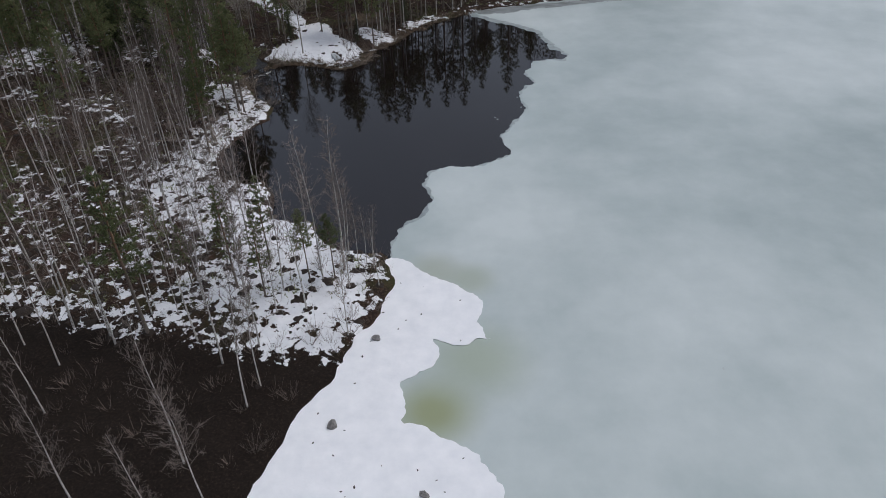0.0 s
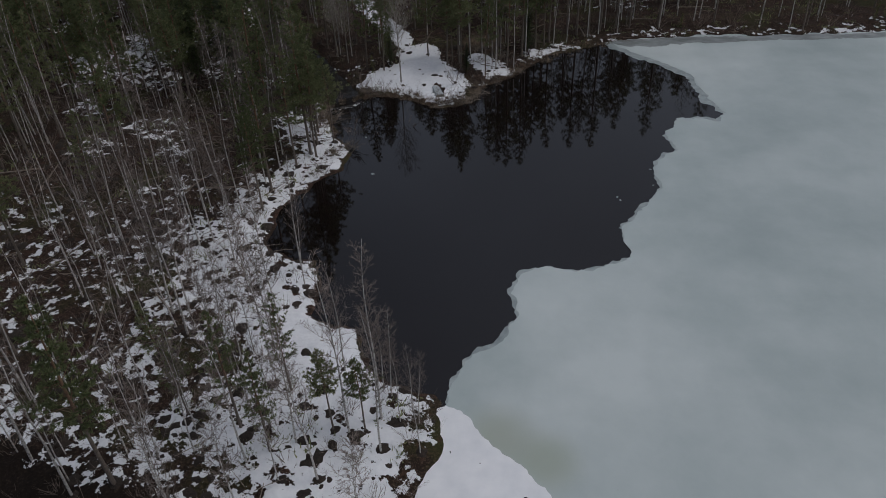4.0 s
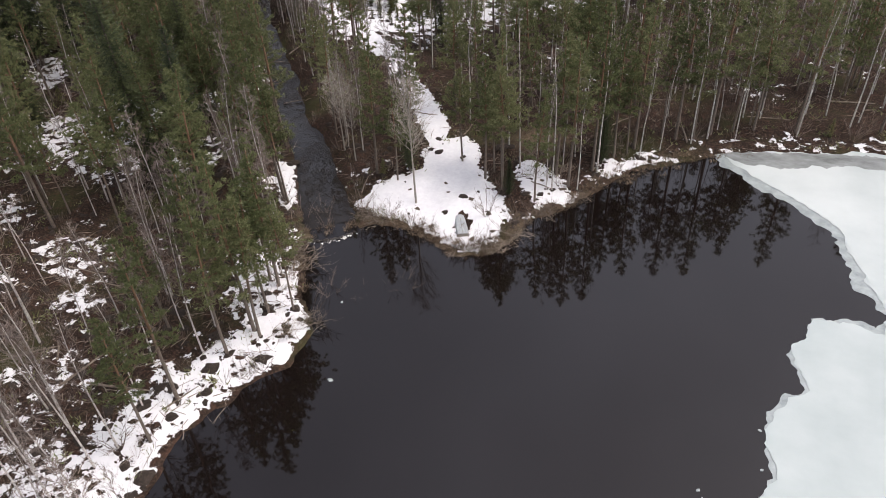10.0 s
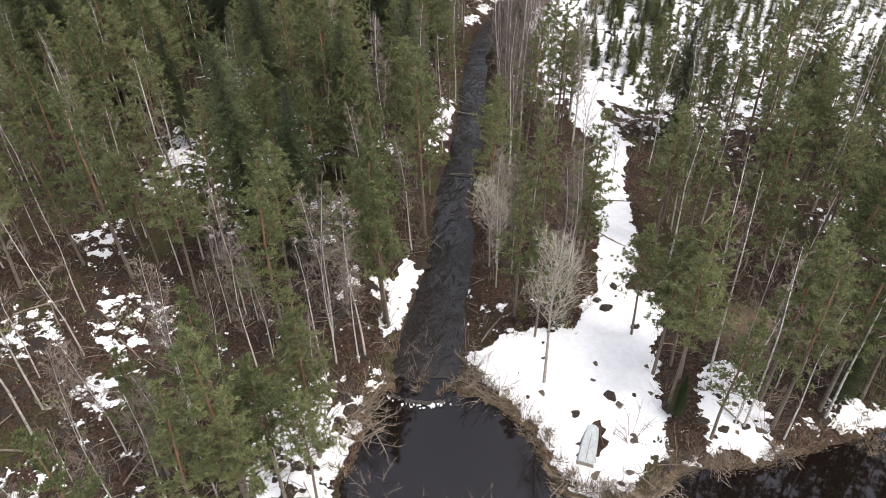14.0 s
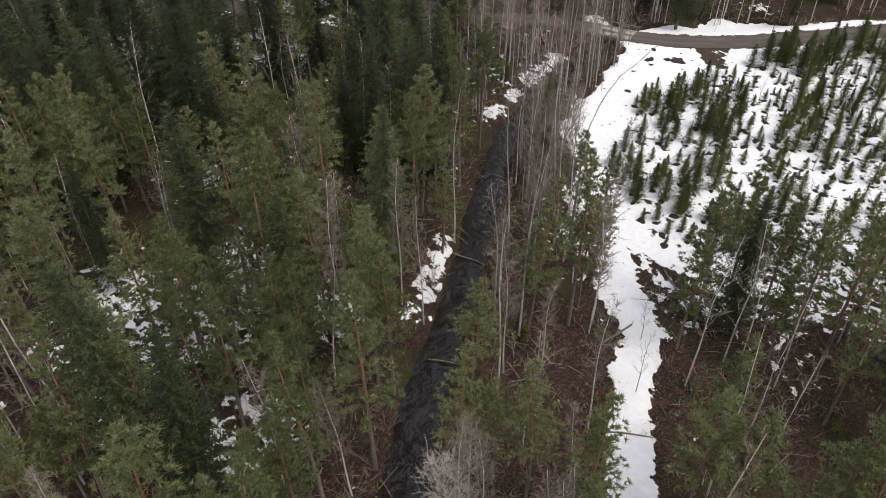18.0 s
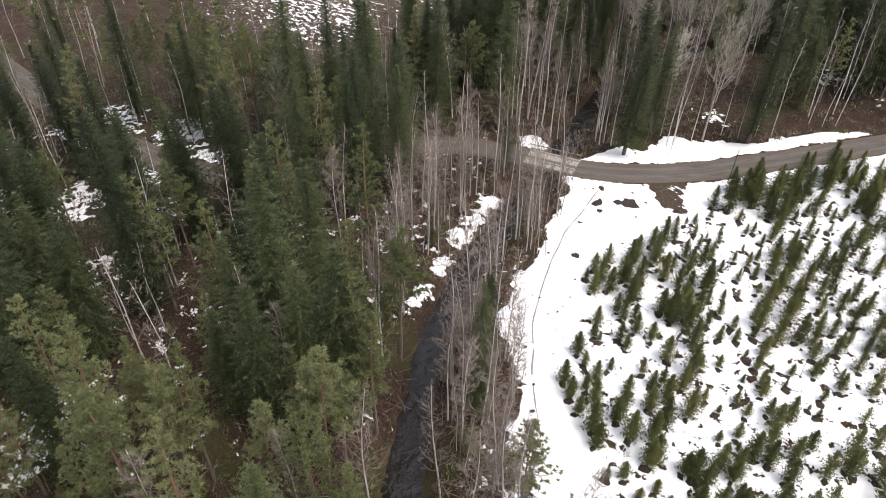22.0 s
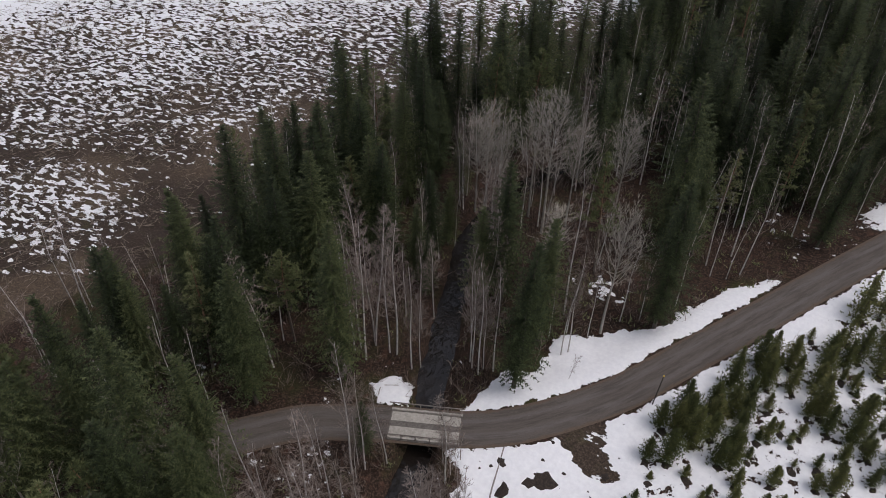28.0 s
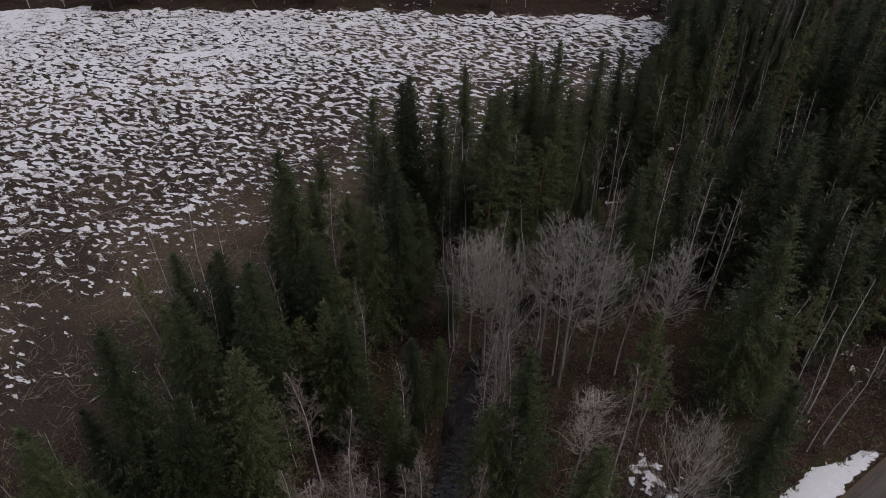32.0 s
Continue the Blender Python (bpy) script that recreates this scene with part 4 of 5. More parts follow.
def forest_mix(x, y, shore, bank, rd, clear, cut, side, along):
    """Stems a square metre and the share of each kind, by stretch of the plan."""
    south = float(line_dist(np.array(x), np.array(y), SOUTH_EDGE)[0])
    if 0 < clear < 7 and south < 8 and x > -38:
        return 0.014, {"birch_tree": 0.65, "pine_tree": 0.35}
    if cut > -1.5 or clear > -1.0 or shore < 0.8 or rd < (2.7 if x < -88 else 3.4) or bank < 0.5:
        return 0, {}
    if rd < 7 and x < -88:
        return 0.08, {"spruce_tree": 0.3, "pine_tree": 0.2, "birch_tree": 0.5}
    if inside(np.array(x), np.array(y), POINT) or float(line_dist(np.array(x), np.array(y), SNOW_PATH)[0]) < 1.8:
        return 0, {}
    if min(math.hypot(x - sx, y - sy) for sx, sy in ((-78.4, 127), (-64.8, 123.9), (-67.7, 114.9), (-106.6, 151.5), (-112.6, 133.7), (-48, 97), (-57, 111), (-64.5, 109), (-53, 92))) < 4 and (int(x * 10) % 4):
        return 0, {}
    if -122 < x < -94 and 138 < y < 167:
        return 0.04, {"birch_tree": 0.45, "pine_tree": 0.35, "spruce_tree": 0.2}
    if -24 > x > -34 and y > 86 and y < 108 and side > 0:
        return 0.085, {"birch_tree": 0.86, "pine_tree": 0.14}
    if x < -24 and y < 108 and side > 0 and y - 0.18 * (x + 40) > 86:
        return 0.080, {"birch_tree": 0.52, "pine_tree": 0.48} if y > 97 else {"birch_tree": 0.78, "pine_tree": 0.22}
    if y < 45 and x > -80:
        return 0.036, {"birch_tree": 1.0}
    if y < 62 and x > -60:
        return 0.080, {"birch_tree": 0.92, "pine_tree": 0.08} if shore > 9 else {"birch_tree": 1.0}
    if x < -24 and y < 108 and side > 0:
        return 0.065, {"birch_tree": 0.95, "pine_tree": 0.05}
    if y < 108 and side > 0 and x > -50:
        return 0.075, {"birch_tree": 0.88, "pine_tree": 0.12}
    north = y > 181 + 0.42 * (x + 84) and (y - 187) > 0.75 * (x + 72)
    if north:
        if y > 246 and cut > -9:
            return 0.03, {"birch_tree": 0.6, "spruce_tree": 0.4}
        if x < -101 and y < 204:
            return 0.05, {"birch_sapling": 0.6, "birch_tree": 0.4}
        if rd < 8 and x > -70:
            return 0.06, {"birch_tree": 0.68, "spruce_tree": 0.32}
        if x > -62:
            return 0.10, {"spruce_tree": 0.48, "birch_tree": 0.40, "pine_tree": 0.12}
        if bank < 3.5:
            return 0.035, {"birch_tree": 1.0} if y < 200 else {"birch_tree": 0.85, "spruce_tree": 0.15}
        if x > -90 and y < 200:
            return 0.018, {"birch_tree": 0.9, "spruce_tree": 0.1}
        if x > -88 and y < 232:
            return 0.060, {"birch_tree": 0.48, "spruce_tree": 0.44, "pine_tree": 0.08}
        if y - 0.45 * x > 322:
            return 0.09, {"birch_tree": 0.7, "spruce_tree": 0.15, "pine_tree": 0.15}
        return 0.12, {"spruce_tree": 0.66, "birch_tree": 0.28, "pine_tree": 0.06} if x < -86 else {"spruce_tree": 0.46, "birch_tree": 0.46, "pine_tree": 0.08}
    if side > 0:
        if -140 < x < -106 and y > 160:
            return 0.145, {"birch_sapling": 0.46, "birch_tree": 0.24, "pine_tree": 0.30} if y < 180 else {"birch_sapling": 0.7, "birch_tree": 0.3}
        if bank < 9 and y > 155:
            return 0.085, {"birch_tree": 0.94, "pine_tree": 0.06}
        if y > 150 + 0.25 * (x + 70) and x > -112:
            return 0.085, {"spruce_tree": 0.26, "pine_tree": 0.32, "birch_tree": 0.42}
        if x < -82 and y < 138:
            return 0.100, {"pine_tree": 0.36, "spruce_tree": 0.46, "birch_tree": 0.18}
        if x < -95:
            return 0.080, {"pine_tree": 0.45, "spruce_tree": 0.20, "birch_tree": 0.35}
        if y > 120:
            return 0.085, {"pine_tree": 0.60, "birch_tree": 0.28, "spruce_tree": 0.12}
        return 0.095, {"pine_tree": 0.66, "birch_tree": 0.28, "spruce_tree": 0.06}
    if south < 12 and bank > 7:
        return 0.115, {"birch_tree": 0.50, "pine_tree": 0.48, "spruce_tree": 0.02}
    if bank < 8 and y > 150:
        return 0.13, {"birch_tree": 0.92, "spruce_tree": 0.08 if y < 172 else 0.0}
    if bank < 7:
        return 0.09, {"birch_tree": 0.74, "spruce_tree": 0.08 if y > 145 else 0.0, "pine_tree": 0.20}
    if x > -6:
        return 0.075, {"birch_tree": 0.80, "pine_tree": 0.20}
    return 0.065, {"pine_tree": 0.50, "birch_tree": 0.50}


def sow():
    rng = random.Random(3)
    step = 2.6
    cells = [(-198 + step * (i + rng.random()), 20 + step * (j + rng.random())) for i in range(int(282 / step)) for j in range(int(300 / step))]
    x, y = np.array(cells).T
    f = plan_fields(x, y)
    z, shore, bank, rd, clear, cut, side, along = f[0], *f[4:]
    for k in range(len(x)):
        # only the ground that the flight overlooks
        if y[k] < 150 and x[k] < -45 - 0.75 * (y[k] - 30) - 12 or x[k] > 60 or y[k] > 178 and x[k] > 0 or x[k] > -18 and y[k] > 215:
            continue
        if x[k] < -150 and y[k] < 175:
            continue
        dens, mix = forest_mix(x[k], y[k], shore[k], bank[k], rd[k], clear[k], cut[k], side[k], along[k])
        if rng.random() > dens * step * step:
            continue
        r, kind = rng.random(), None
        for kind, share in mix.items():
            r -= share
            if r < 0:
                break
        lean = (rng.gauss(0, 0.025), rng.gauss(0, 0.025))
        plant(kind, x[k], y[k], rng.uniform(0.72, 1.15), rng.uniform(0, 6.283), lean)
    # shrubs along the banks
    for k in range(len(x)):
        near = (0.2 < shore[k] < 4 and y[k] < 175 and x[k] < 50) or (0.2 < bank[k] < 5 and y[k] < 230)
        if near and rd[k] > 3 and clear[k] < -0.5 and rng.random() < 0.30:
            plant("bare_shrub", x[k], y[k], rng.uniform(0.6, 1.25), rng.uniform(0, 6.283))
        wild = 0.0 if shore[k] < 1 or rd[k] < 3.2 or clear[k] > -0.6 or cut[k] > -1 or bank[k] < 0.4 else (0.3 if bank[k] < 4 and y[k] > 185 else 0.55 if bank[k] < 8 and y[k] > 118 else 0.9 if x[k] < -104 and y[k] > 150 else 0.16 if y[k] > 110 else 0.03)
        if wild and x[k] < 45 and y[k] < 245 and x[k] > -140 and rng.random() < wild and not inside(np.array(x[k]), np.array(y[k]), POINT):
            plant("birch_sapling", x[k], y[k], rng.uniform(0.55, 1.2), rng.uniform(0, 6.283), (rng.gauss(0, 0.06), rng.gauss(0, 0.06)))
        if side[k] < 0 and 0.5 < bank[k] < 8 and 148 < y[k] < 187 and clear[k] < -0.4 and rd[k] > 3:
            for _ in range(2):
                plant("birch_sapling", x[k] + rng.uniform(-1, 1), y[k] + rng.uniform(-1, 1), rng.uniform(0.6, 1.5), rng.uniform(0, 6.283), (rng.gauss(0, 0.04), rng.gauss(0, 0.04)))
            plant("birch_tree", x[k] + rng.uniform(-1, 1), y[k] + rng.uniform(-1, 1), rng.uniform(0.42, 0.68), rng.uniform(0, 6.283), (rng.gauss(0, 0.03), rng.gauss(0, 0.03)))
        if 110 < y[k] < 182 and x[k] > -112 and shore[k] > 3 and bank[k] > 2 and rd[k] > 4 and clear[k] < -1.5 and cut[k] < -2 and rng.random() < 0.09 and not inside(np.array(x[k]), np.array(y[k]), POINT):
            plant("young_spruce", x[k] + 0.8, y[k], rng.uniform(0.3, 1.1))
    for k in range(len(x)):
        if 0.2 < bank[k] < 3.2 and y[k] > 197 and cut[k] < -1 and rng.random() < 0.6:
            if y[k] > 203 and rng.random() < 0.5:
                plant("spruce_tree", x[k], y[k], rng.uniform(0.4, 0.8), rng.uniform(0, 6.283), (rng.gauss(0, 0.02), rng.gauss(0, 0.02)))
            plant("birch_tree", x[k] + 0.6, y[k] + 0.5, rng.uniform(0.55, 0.95), rng.uniform(0, 6.283), (rng.gauss(0, 0.05), rng.gauss(0, 0.05)))
    for k in range(len(x)):
        if side[k] > 0 and 0.5 < bank[k] < 6 and 156 < y[k] < 187 and rd[k] > 3 and rng.random() < 0.75:
            plant("birch_tree", x[k] + rng.uniform(-1, 1), y[k] + rng.uniform(-1, 1), rng.uniform(0.4, 0.75), rng.uniform(0, 6.283), (rng.gauss(0, 0.04), rng.gauss(0, 0.04)))
            plant("birch_sapling", x[k], y[k], rng.uniform(0.6, 1.3), rng.uniform(0, 6.283), (rng.gauss(0, 0.05), rng.gauss(0, 0.05)))
        if area_dist(x[k], y[k], PLANTING) > 1 and rng.random() < 0.10 and x[k] < -15:
            plant("birch_sapling", x[k], y[k], rng.uniform(0.5, 0.95), rng.uniform(0, 6.283), (rng.gauss(0, 0.12), rng.gauss(0, 0.12)))
    # the planting, in loose rows
    for i in range(70):
        for j in range(70):
            px, py = -90 + i * 1.8 + j * 0.72 + rng.uniform(-0.85, 0.85), 156 - i * 0.75 + j * 1.62 + rng.uniform(-0.8, 0.8)
            if rng.random() < 0.84 and float(area_dist(np.array(px), np.array(py), PLANTING)) > 0.3 and px < -8 and float(line_dist(np.array(px), np.array(py), ROAD_LINE)[0]) > 3.0:
                lush = float(fbm(px, py, 7.0, 2, 83))
                if rng.random() < 1.6 * lush + (0.35 if px < -50 else 0.6):
                    lane = float(line_dist(np.array(px), np.array(py), [(-51.5, 193), (-45, 176), (-40, 167)])[0])
                    plant("young_spruce", px, py, (0.5 if lane < 2.3 else 1.0) * (1.0 + 0.35 * float(sstep(np.array(py - 0.7 * (px + 50)), 188, 198))) * min(1.3, max(0.28, 0.98 + 2.2 * (lush - 0.5) + rng.uniform(-0.3, 0.3))))


sow()

# trees that stand out by themselves
for x, y, s in ((-64, 206, 1.08), (-82, 217.5, 1.1), (-77.5, 220, 1.05), (-75, 218, 1.1), (-73, 220.5, 1.0), (-79.5, 215, 1.05), (-84, 219, 0.95), (-68, 222.5, 0.95), (-71, 208.5, 0.7), (-97, 166, 0.75), (-89, 172, 0.8),
                (-21.4, 114.6, 0.85), (-32.5, 121.5, 0.6), (-33.5, 124, 0.55), (-30.5, 120, 0.5)):
    plant("aspen_tree", x, y, s)
for x, y, s in ((-32.8, 106.9, 0.8), (-34, 105.7, 0.85), (-9.1, 120.7, 1.05), (-11.6, 124.7, 0.95), (-28.1, 96.4, 0.75), (-1.6, 129.1, 0.95), (-66, 202, 0.85), (-84.2, 193.3, 1.1), (-83.4, 194.5, 1.0), (-81.4, 194, 0.95), (-78.8, 193.7, 0.95), (-78.3, 194.6, 0.85), (-66.5, 201.4, 0.85), (-68.4, 203.2, 0.7), (-61.0, 209.5, 0.8), (-59.6, 211.5, 0.9), (-58.2, 213.2, 0.95),
                (-72.6, 195.5, 1.0), (-71.5, 196.5, 0.95), (-73.5, 196, 0.9), (-6.8, 57.2, 0.6), (-7.6, 58.4, 0.55), (-8.2, 57, 0.65), (-9.4, 59.3, 0.6), (-10.2, 60, 0.5), (-6.2, 54.6, 0.5)):
    plant("birch_tree", x, y, s)
for x, y, s in ((-13.6, 118.6, 1.0), (-16, 120.3, 0.95), (-14.5, 121.5, 1.05), (-19.2, 122.5, 0.8), (-24.5, 117.5, 0.75), (-10.2, 118.3, 0.8), (-6, 125.5, 1.05), (-2.5, 131, 1.1), (-4.2, 128.6, 0.95), (1.5, 134, 1.1), (3.4, 135, 0.95), (5, 136, 1.15), (7.4, 137.2, 1.0), (9.5, 138, 1.1), (14, 139, 1.1), (-9.2, 123.5, 1.05), (-7.6, 121.8, 0.95), (-12.8, 55.5, 0.62), (-10.4, 55.6, 0.55), (-16.5, 52.5, 0.6), (-19.5, 54.5, 0.68), (-17.2, 58.5, 0.6), (-24, 55, 0.5), (-27, 58, 0.55), (-29.2, 86, 0.9), (-26.6, 93.5, 0.9), (-27.4, 96, 1.0), (-28.2, 91, 0.95), (-25.6, 97.2, 0.8), (-28.8, 82, 0.85)):
    plant("pine_tree", x, y, s)
for x, y, s in ((-12.8, 118, 0.22), (-5.2, 127, 0.38), (-24, 119.5, 0.4), (-77.4, 183.0, 0.36), (-86, 168, 1.0), (-83.5, 165, 0.85), (-88.5, 172, 1.1), (-82.5, 170.5, 0.8),
                (-72, 143.5, 0.95), (-70, 140.5, 0.8), (-68.5, 146, 0.7), (-75.5, 147, 1.0), (-66.5, 149, 0.6), (-78, 151.5, 1.05), (-73.5, 152.5, 0.9), (-59.8, 159, 0.54), (-58.4, 157.4, 0.5), (-61.2, 161.6, 0.42), (-57.0, 155.6, 0.46), (-55.4, 153.8, 0.5)):
    plant("spruce_tree", x, y, s)


for x, y, s in ((-24.7, 111.3, 1.0), (-10.6, 114.6, 1.2), (-23.4, 96.6, 1.3), (-28.9, 100.6, 1.2), (-12.5, 110.9, 0.9), (-30.3, 101.5, 1.3), (-31, 104.5, 1.2), (-26.2, 112.4, 1.1), (-9.8, 116.2, 1.1), (-25.5, 89.5, 1.0), (-7.2, 55.5, 0.9), (-6.4, 57.4, 1.0), (-8.9, 49.5, 0.8),
                (-12.6, 40.5, 0.7), (-14.5, 35.5, 0.8), (-20.8, 111.6, 0.8), (-18.6, 110.8, 0.7), (-23.3, 112, 0.9), (-13.2, 110.2, 0.8), (-11.7, 112.8, 1.0)):
    plant("bare_shrub", x, y, s)


# nothing dense stands close before the grey aspens
open_round = [(x + 0.9, y - 1.8) for x, y, *_ in PLACES["aspen_tree"] if y > 200]
for kind in ("spruce_tree", "pine_tree"):
    PLACES[kind] = [p for p in PLACES[kind] if all(math.hypot(p[0] - x, p[1] - y) > 4.2 for x, y in open_round)]


def at_place(p, z):
    x, y, s, turn, lx, ly = p
    return Matrix.Translation((x, y, z)) @ Euler((lx, ly, turn)).to_matrix().to_4x4() @ Matrix.Diagonal((s, s, s, 1))


def joined(name, shapes, spots):
    """One mesh of many copies of plain shapes (points, faces), for what stands too thick to count."""
    vs, loops, sizes, mats, base = [], [], [], [], 0
    slots = []
    for k, m in enumerate(spots):
        mm = np.array(m)
        for sh_v, sh_loop, sh_size, mat in shapes[k % len(shapes)]:
            if mat not in slots:
                slots.append(mat)
            vs.append(sh_v @ mm[:3, :3].T + mm[:3, 3])
            loops.append(sh_loop + base)
            sizes.append(sh_size)
            mats.append(np.full(len(sh_size), slots.index(mat), np.int32))
            base += len(sh_v)
    v, lp, sz, mi = np.concatenate(vs), np.concatenate(loops), np.concatenate(sizes), np.concatenate(mats)
    me = bpy.data.meshes.new(name)
    me.vertices.add(len(v))
    me.vertices.foreach_set("co", v.astype(np.float32).ravel())
    me.loops.add(len(lp))
    me.loops.foreach_set("vertex_index", lp.astype(np.int32))
    me.polygons.add(len(sz))
    me.polygons.foreach_set("loop_start", np.concatenate([[0], np.cumsum(sz)[:-1]]).astype(np.int32))
    for mat in slots:
        me.materials.append(mat)
    me.polygons.foreach_set("material_index", mi)
    me.update(calc_edges=True)
    return me


def as_arrays(parts):
    flat = []
    for _, s, mat in parts:
        flat += list(zip(s, mat)) if isinstance(s, tuple) else [(s, mat)]
    return [(np.array(s.v), np.concatenate([np.array(f) for f in s.f]), np.array([len(f) for f in s.f]), mat) for s, mat in flat if s.f]


def fuse(s, mat, name):
    """One mesh of a part, with a material for wood and one for needles where it has both."""
    if not isinstance(s, tuple):
        return s.mesh(name, mat, True)
    return joined(name, [as_arrays([("", s, mat)])], [Matrix.Identity(4)])


def raise_trees():
    course = SHORE_WEST[3:] + STREAM_LINE[:16]
    for kind, (maker, h, label, category, group) in KINDS.items():
        spots = PLACES[kind]
        if not spots:
            continue
        x, y = np.array([p[0] for p in spots]), np.array([p[1] for p in spots])
        z = plan_fields(np.append(x, 0), np.append(y, 0))[0][:-1]
        near = line_dist(x, y, course)[0] if kind != "young_spruce" else line_dist(x, y, [(-57, 165), (-58, 197)])[0]
        order = np.argsort(near)
        models = []
        for k in range(5):
            models.append([(n, fuse(s, mat, kind + "_" + n)) for n, s, mat in maker(100 * len(kind) + k, h * (0.9 + 0.06 * k), True)])
        for c, k in enumerate(order[:300]):
            root = thing(kind, label, category, group)
            root.matrix_basis = at_place(spots[k], z[k])
            for n, me in models[c % 5]:
                part(n, me, root)
        rest = order[300:]
        if len(rest):
            far = [as_arrays(maker(900 + 10 * len(kind) + k, h * (0.9 + 0.06 * k), False)) for k in range(5)]
            me = joined(kind + "_woods", far, [at_place(spots[k], z[k]) for k in rest])
            tagged(new(kind.replace("_tree", "") + "_woods", me), label.replace("tree", "trees") + ", standing thick in the woods behind", "woods", kind="stuff")


raise_trees()


# ---- things ----
def build_boat():
    """A flat-bottomed rowing boat, keel up on the snow."""
    root = thing("rowing_boat", "grey flat-bottomed rowing boat lying keel up on the snow", "boat", m=pose(-15.9, 112.3, height_at(-15.9, 112.3) - 0.03, 0, 0, 24))
    hull = Shape()
    rows = []
    n = 9
    for k in range(n):
        t = k / (n - 1)
        y = -1.65 + 3.3 * t
        half = 0.60 * (1 - 0.26 * max(0, t - 0.35) ** 1.5 / 0.65 ** 1.5)
        top = 0.46 - 0.16 * max(0, t - 0.7) / 0.3
        rows.append([(-half, y, 0.0), (-half * 0.97, y, 0.10), (-half * 0.76, y, top), (-half * 0.3, y, top + 0.03), (0, y, top + 0.04), (half * 0.3, y, top + 0.03), (half * 0.76, y, top), (half * 0.97, y, 0.10), (half, y, 0.0)])
    for r in rows:
        hull.v += r
    w = len(rows[0])
    for k in range(n - 1):
        for c in range(w - 1):
            a = k * w + c
            hull.f.append((a, a + 1, a + w + 1, a + w))
    hull.f.append(tuple(range(w - 1, -1, -1)))
    hull.f.append(tuple((n - 1) * w + c for c in range(w)))
    part("hull", hull.mesh("hull", BOAT_GREY), root)
    for s in (-1, 1):
        g = Shape().tube([(s * (r[-1][0] + 0.02), r[0][1], 0.03) for r in rows], [0.035] * n, 5)
        part("gunwale", g.mesh("gunwale", PLANK), root)
    part("keel", Shape().box((-0.02, -1.6, 0.485), (0.02, 0.7, 0.51)).mesh("keel", PLANK), root)
    part("transom", Shape().box((-0.55, -1.69, 0.02), (0.55, -1.645, 0.44)).mesh("transom", PLANK), root)


build_boat()


def build_bridge():
    """A short concrete deck with steel rails over the stream."""
    a, b = Vector((-77.1, 186.6, 0)), Vector((-71.15, 188.8, 0))
    turn = math.degrees(math.atan2(b.y - a.y, b.x - a.x))
    mid = (a + b) / 2
    root = thing("road_bridge", "short concrete road bridge with low steel rails over the stream", "bridge", m=pose(mid.x, mid.y, 1.78, 0, 0, turn))
    half = (b - a).length / 2
    part("deck", Shape().box((-half, -1.72, -0.35), (half, 1.72, 0.08)).mesh("deck", DECK_DARK), root)
    for y in (-0.78, 0.78):
        sh = Shape()
        sh.box((-half + 0.1, y - 0.48, 0.084), (half - 0.1, y + 0.48, 0.10))
        part("wheel_strip", sh.mesh("wheel_strip", CONCRETE), root, "pale worn concrete wheel strip")
    for s in (-1, 1):
        rail = part("rail", Shape().box((-half - 0.2, s * 1.66 - 0.03, 0.78), (half + 0.2, s * 1.66 + 0.03, 0.88)).mesh("rail", STEEL), root)
        for k in range(6):
            x = -half + 0.1 + k * (2 * half - 0.2) / 5
            part("post", Shape().box((x - 0.04, s * 1.66 - 0.04, 0.0), (x + 0.04, s * 1.66 + 0.04, 0.79)).mesh("post", STEEL), rail)
        part("kerb", Shape().box((-half, s * 1.5 - 0.1, 0.082), (half, s * 1.5 + 0.1, 0.2)).mesh("kerb", CONCRETE), root)
    for s in (-1, 1):
        part("abutment", Shape().box((s * half - 0.4, -1.7, -2.4), (s * half + 0.4, 1.7, -0.352)).mesh("abutment", CONCRETE), root)


build_bridge()


def build_pole():
    x, y = -57.0, 199.3
    root = thing("marker_pole", "thin dark wooden snow marker pole beside the road", "pole", m=pose(x, y, height_at(x, y), 4, 3, 0))
    part("shaft", Shape().tube([(0, 0, -0.3), (0, 0, 2.0), (0, 0, 4.4)], [0.06, 0.055, 0.04], 7).mesh("shaft", POLE_DARK), root)
    part("cap", Shape().tube([(0, 0, 4.4), (0, 0, 4.52)], [0.06, 0.06], 7).mesh("cap", YELLOW), root, "small yellow cap")


build_pole()


def stone(seed, size, mat):
    rng = random.Random(seed)
    bm = bmesh.new()
    bmesh.ops.create_icosphere(bm, subdivisions=2, radius=size)
    for v in bm.verts:
        k = 1 + 0.5 * (noise.noise(v.co * (1.3 / size) + Vector((seed, 0, 0))))
        v.co = Vector((v.co.x * k * 1.2, v.co.y * k * 0.9, v.co.z * k * 0.7))
    me = bpy.data.meshes.new("stone")
    bm.to_mesh(me)
    bm.free()
    me.materials.append(mat)
    return me


STONES = [stone(k, 0.35, STONE) for k in range(4)]
WET_STONES = [stone(k + 9, 0.32, WET_STONE) for k in range(4)]
for k, (x, y, s, where) in enumerate(((-6.1, 47.5, 1.0, "ice"), (-9.0, 37.9, 1.1, "ice"), (-1.9, 31.4, 0.9, "ice"))):
    ob = new("stone", STONES[k % 4])
    z = 0.12 if where else height_at(x, y)
    ob.matrix_basis = Matrix.Translation((x, y, z + 0.08 * s)) @ Euler((0, 0, k * 1.3)).to_matrix().to_4x4() @ Matrix.Diagonal((s, s, s, 1))
    tagged(ob, "dark granite stone half sunk in snow", "stone", "stones on the snow")


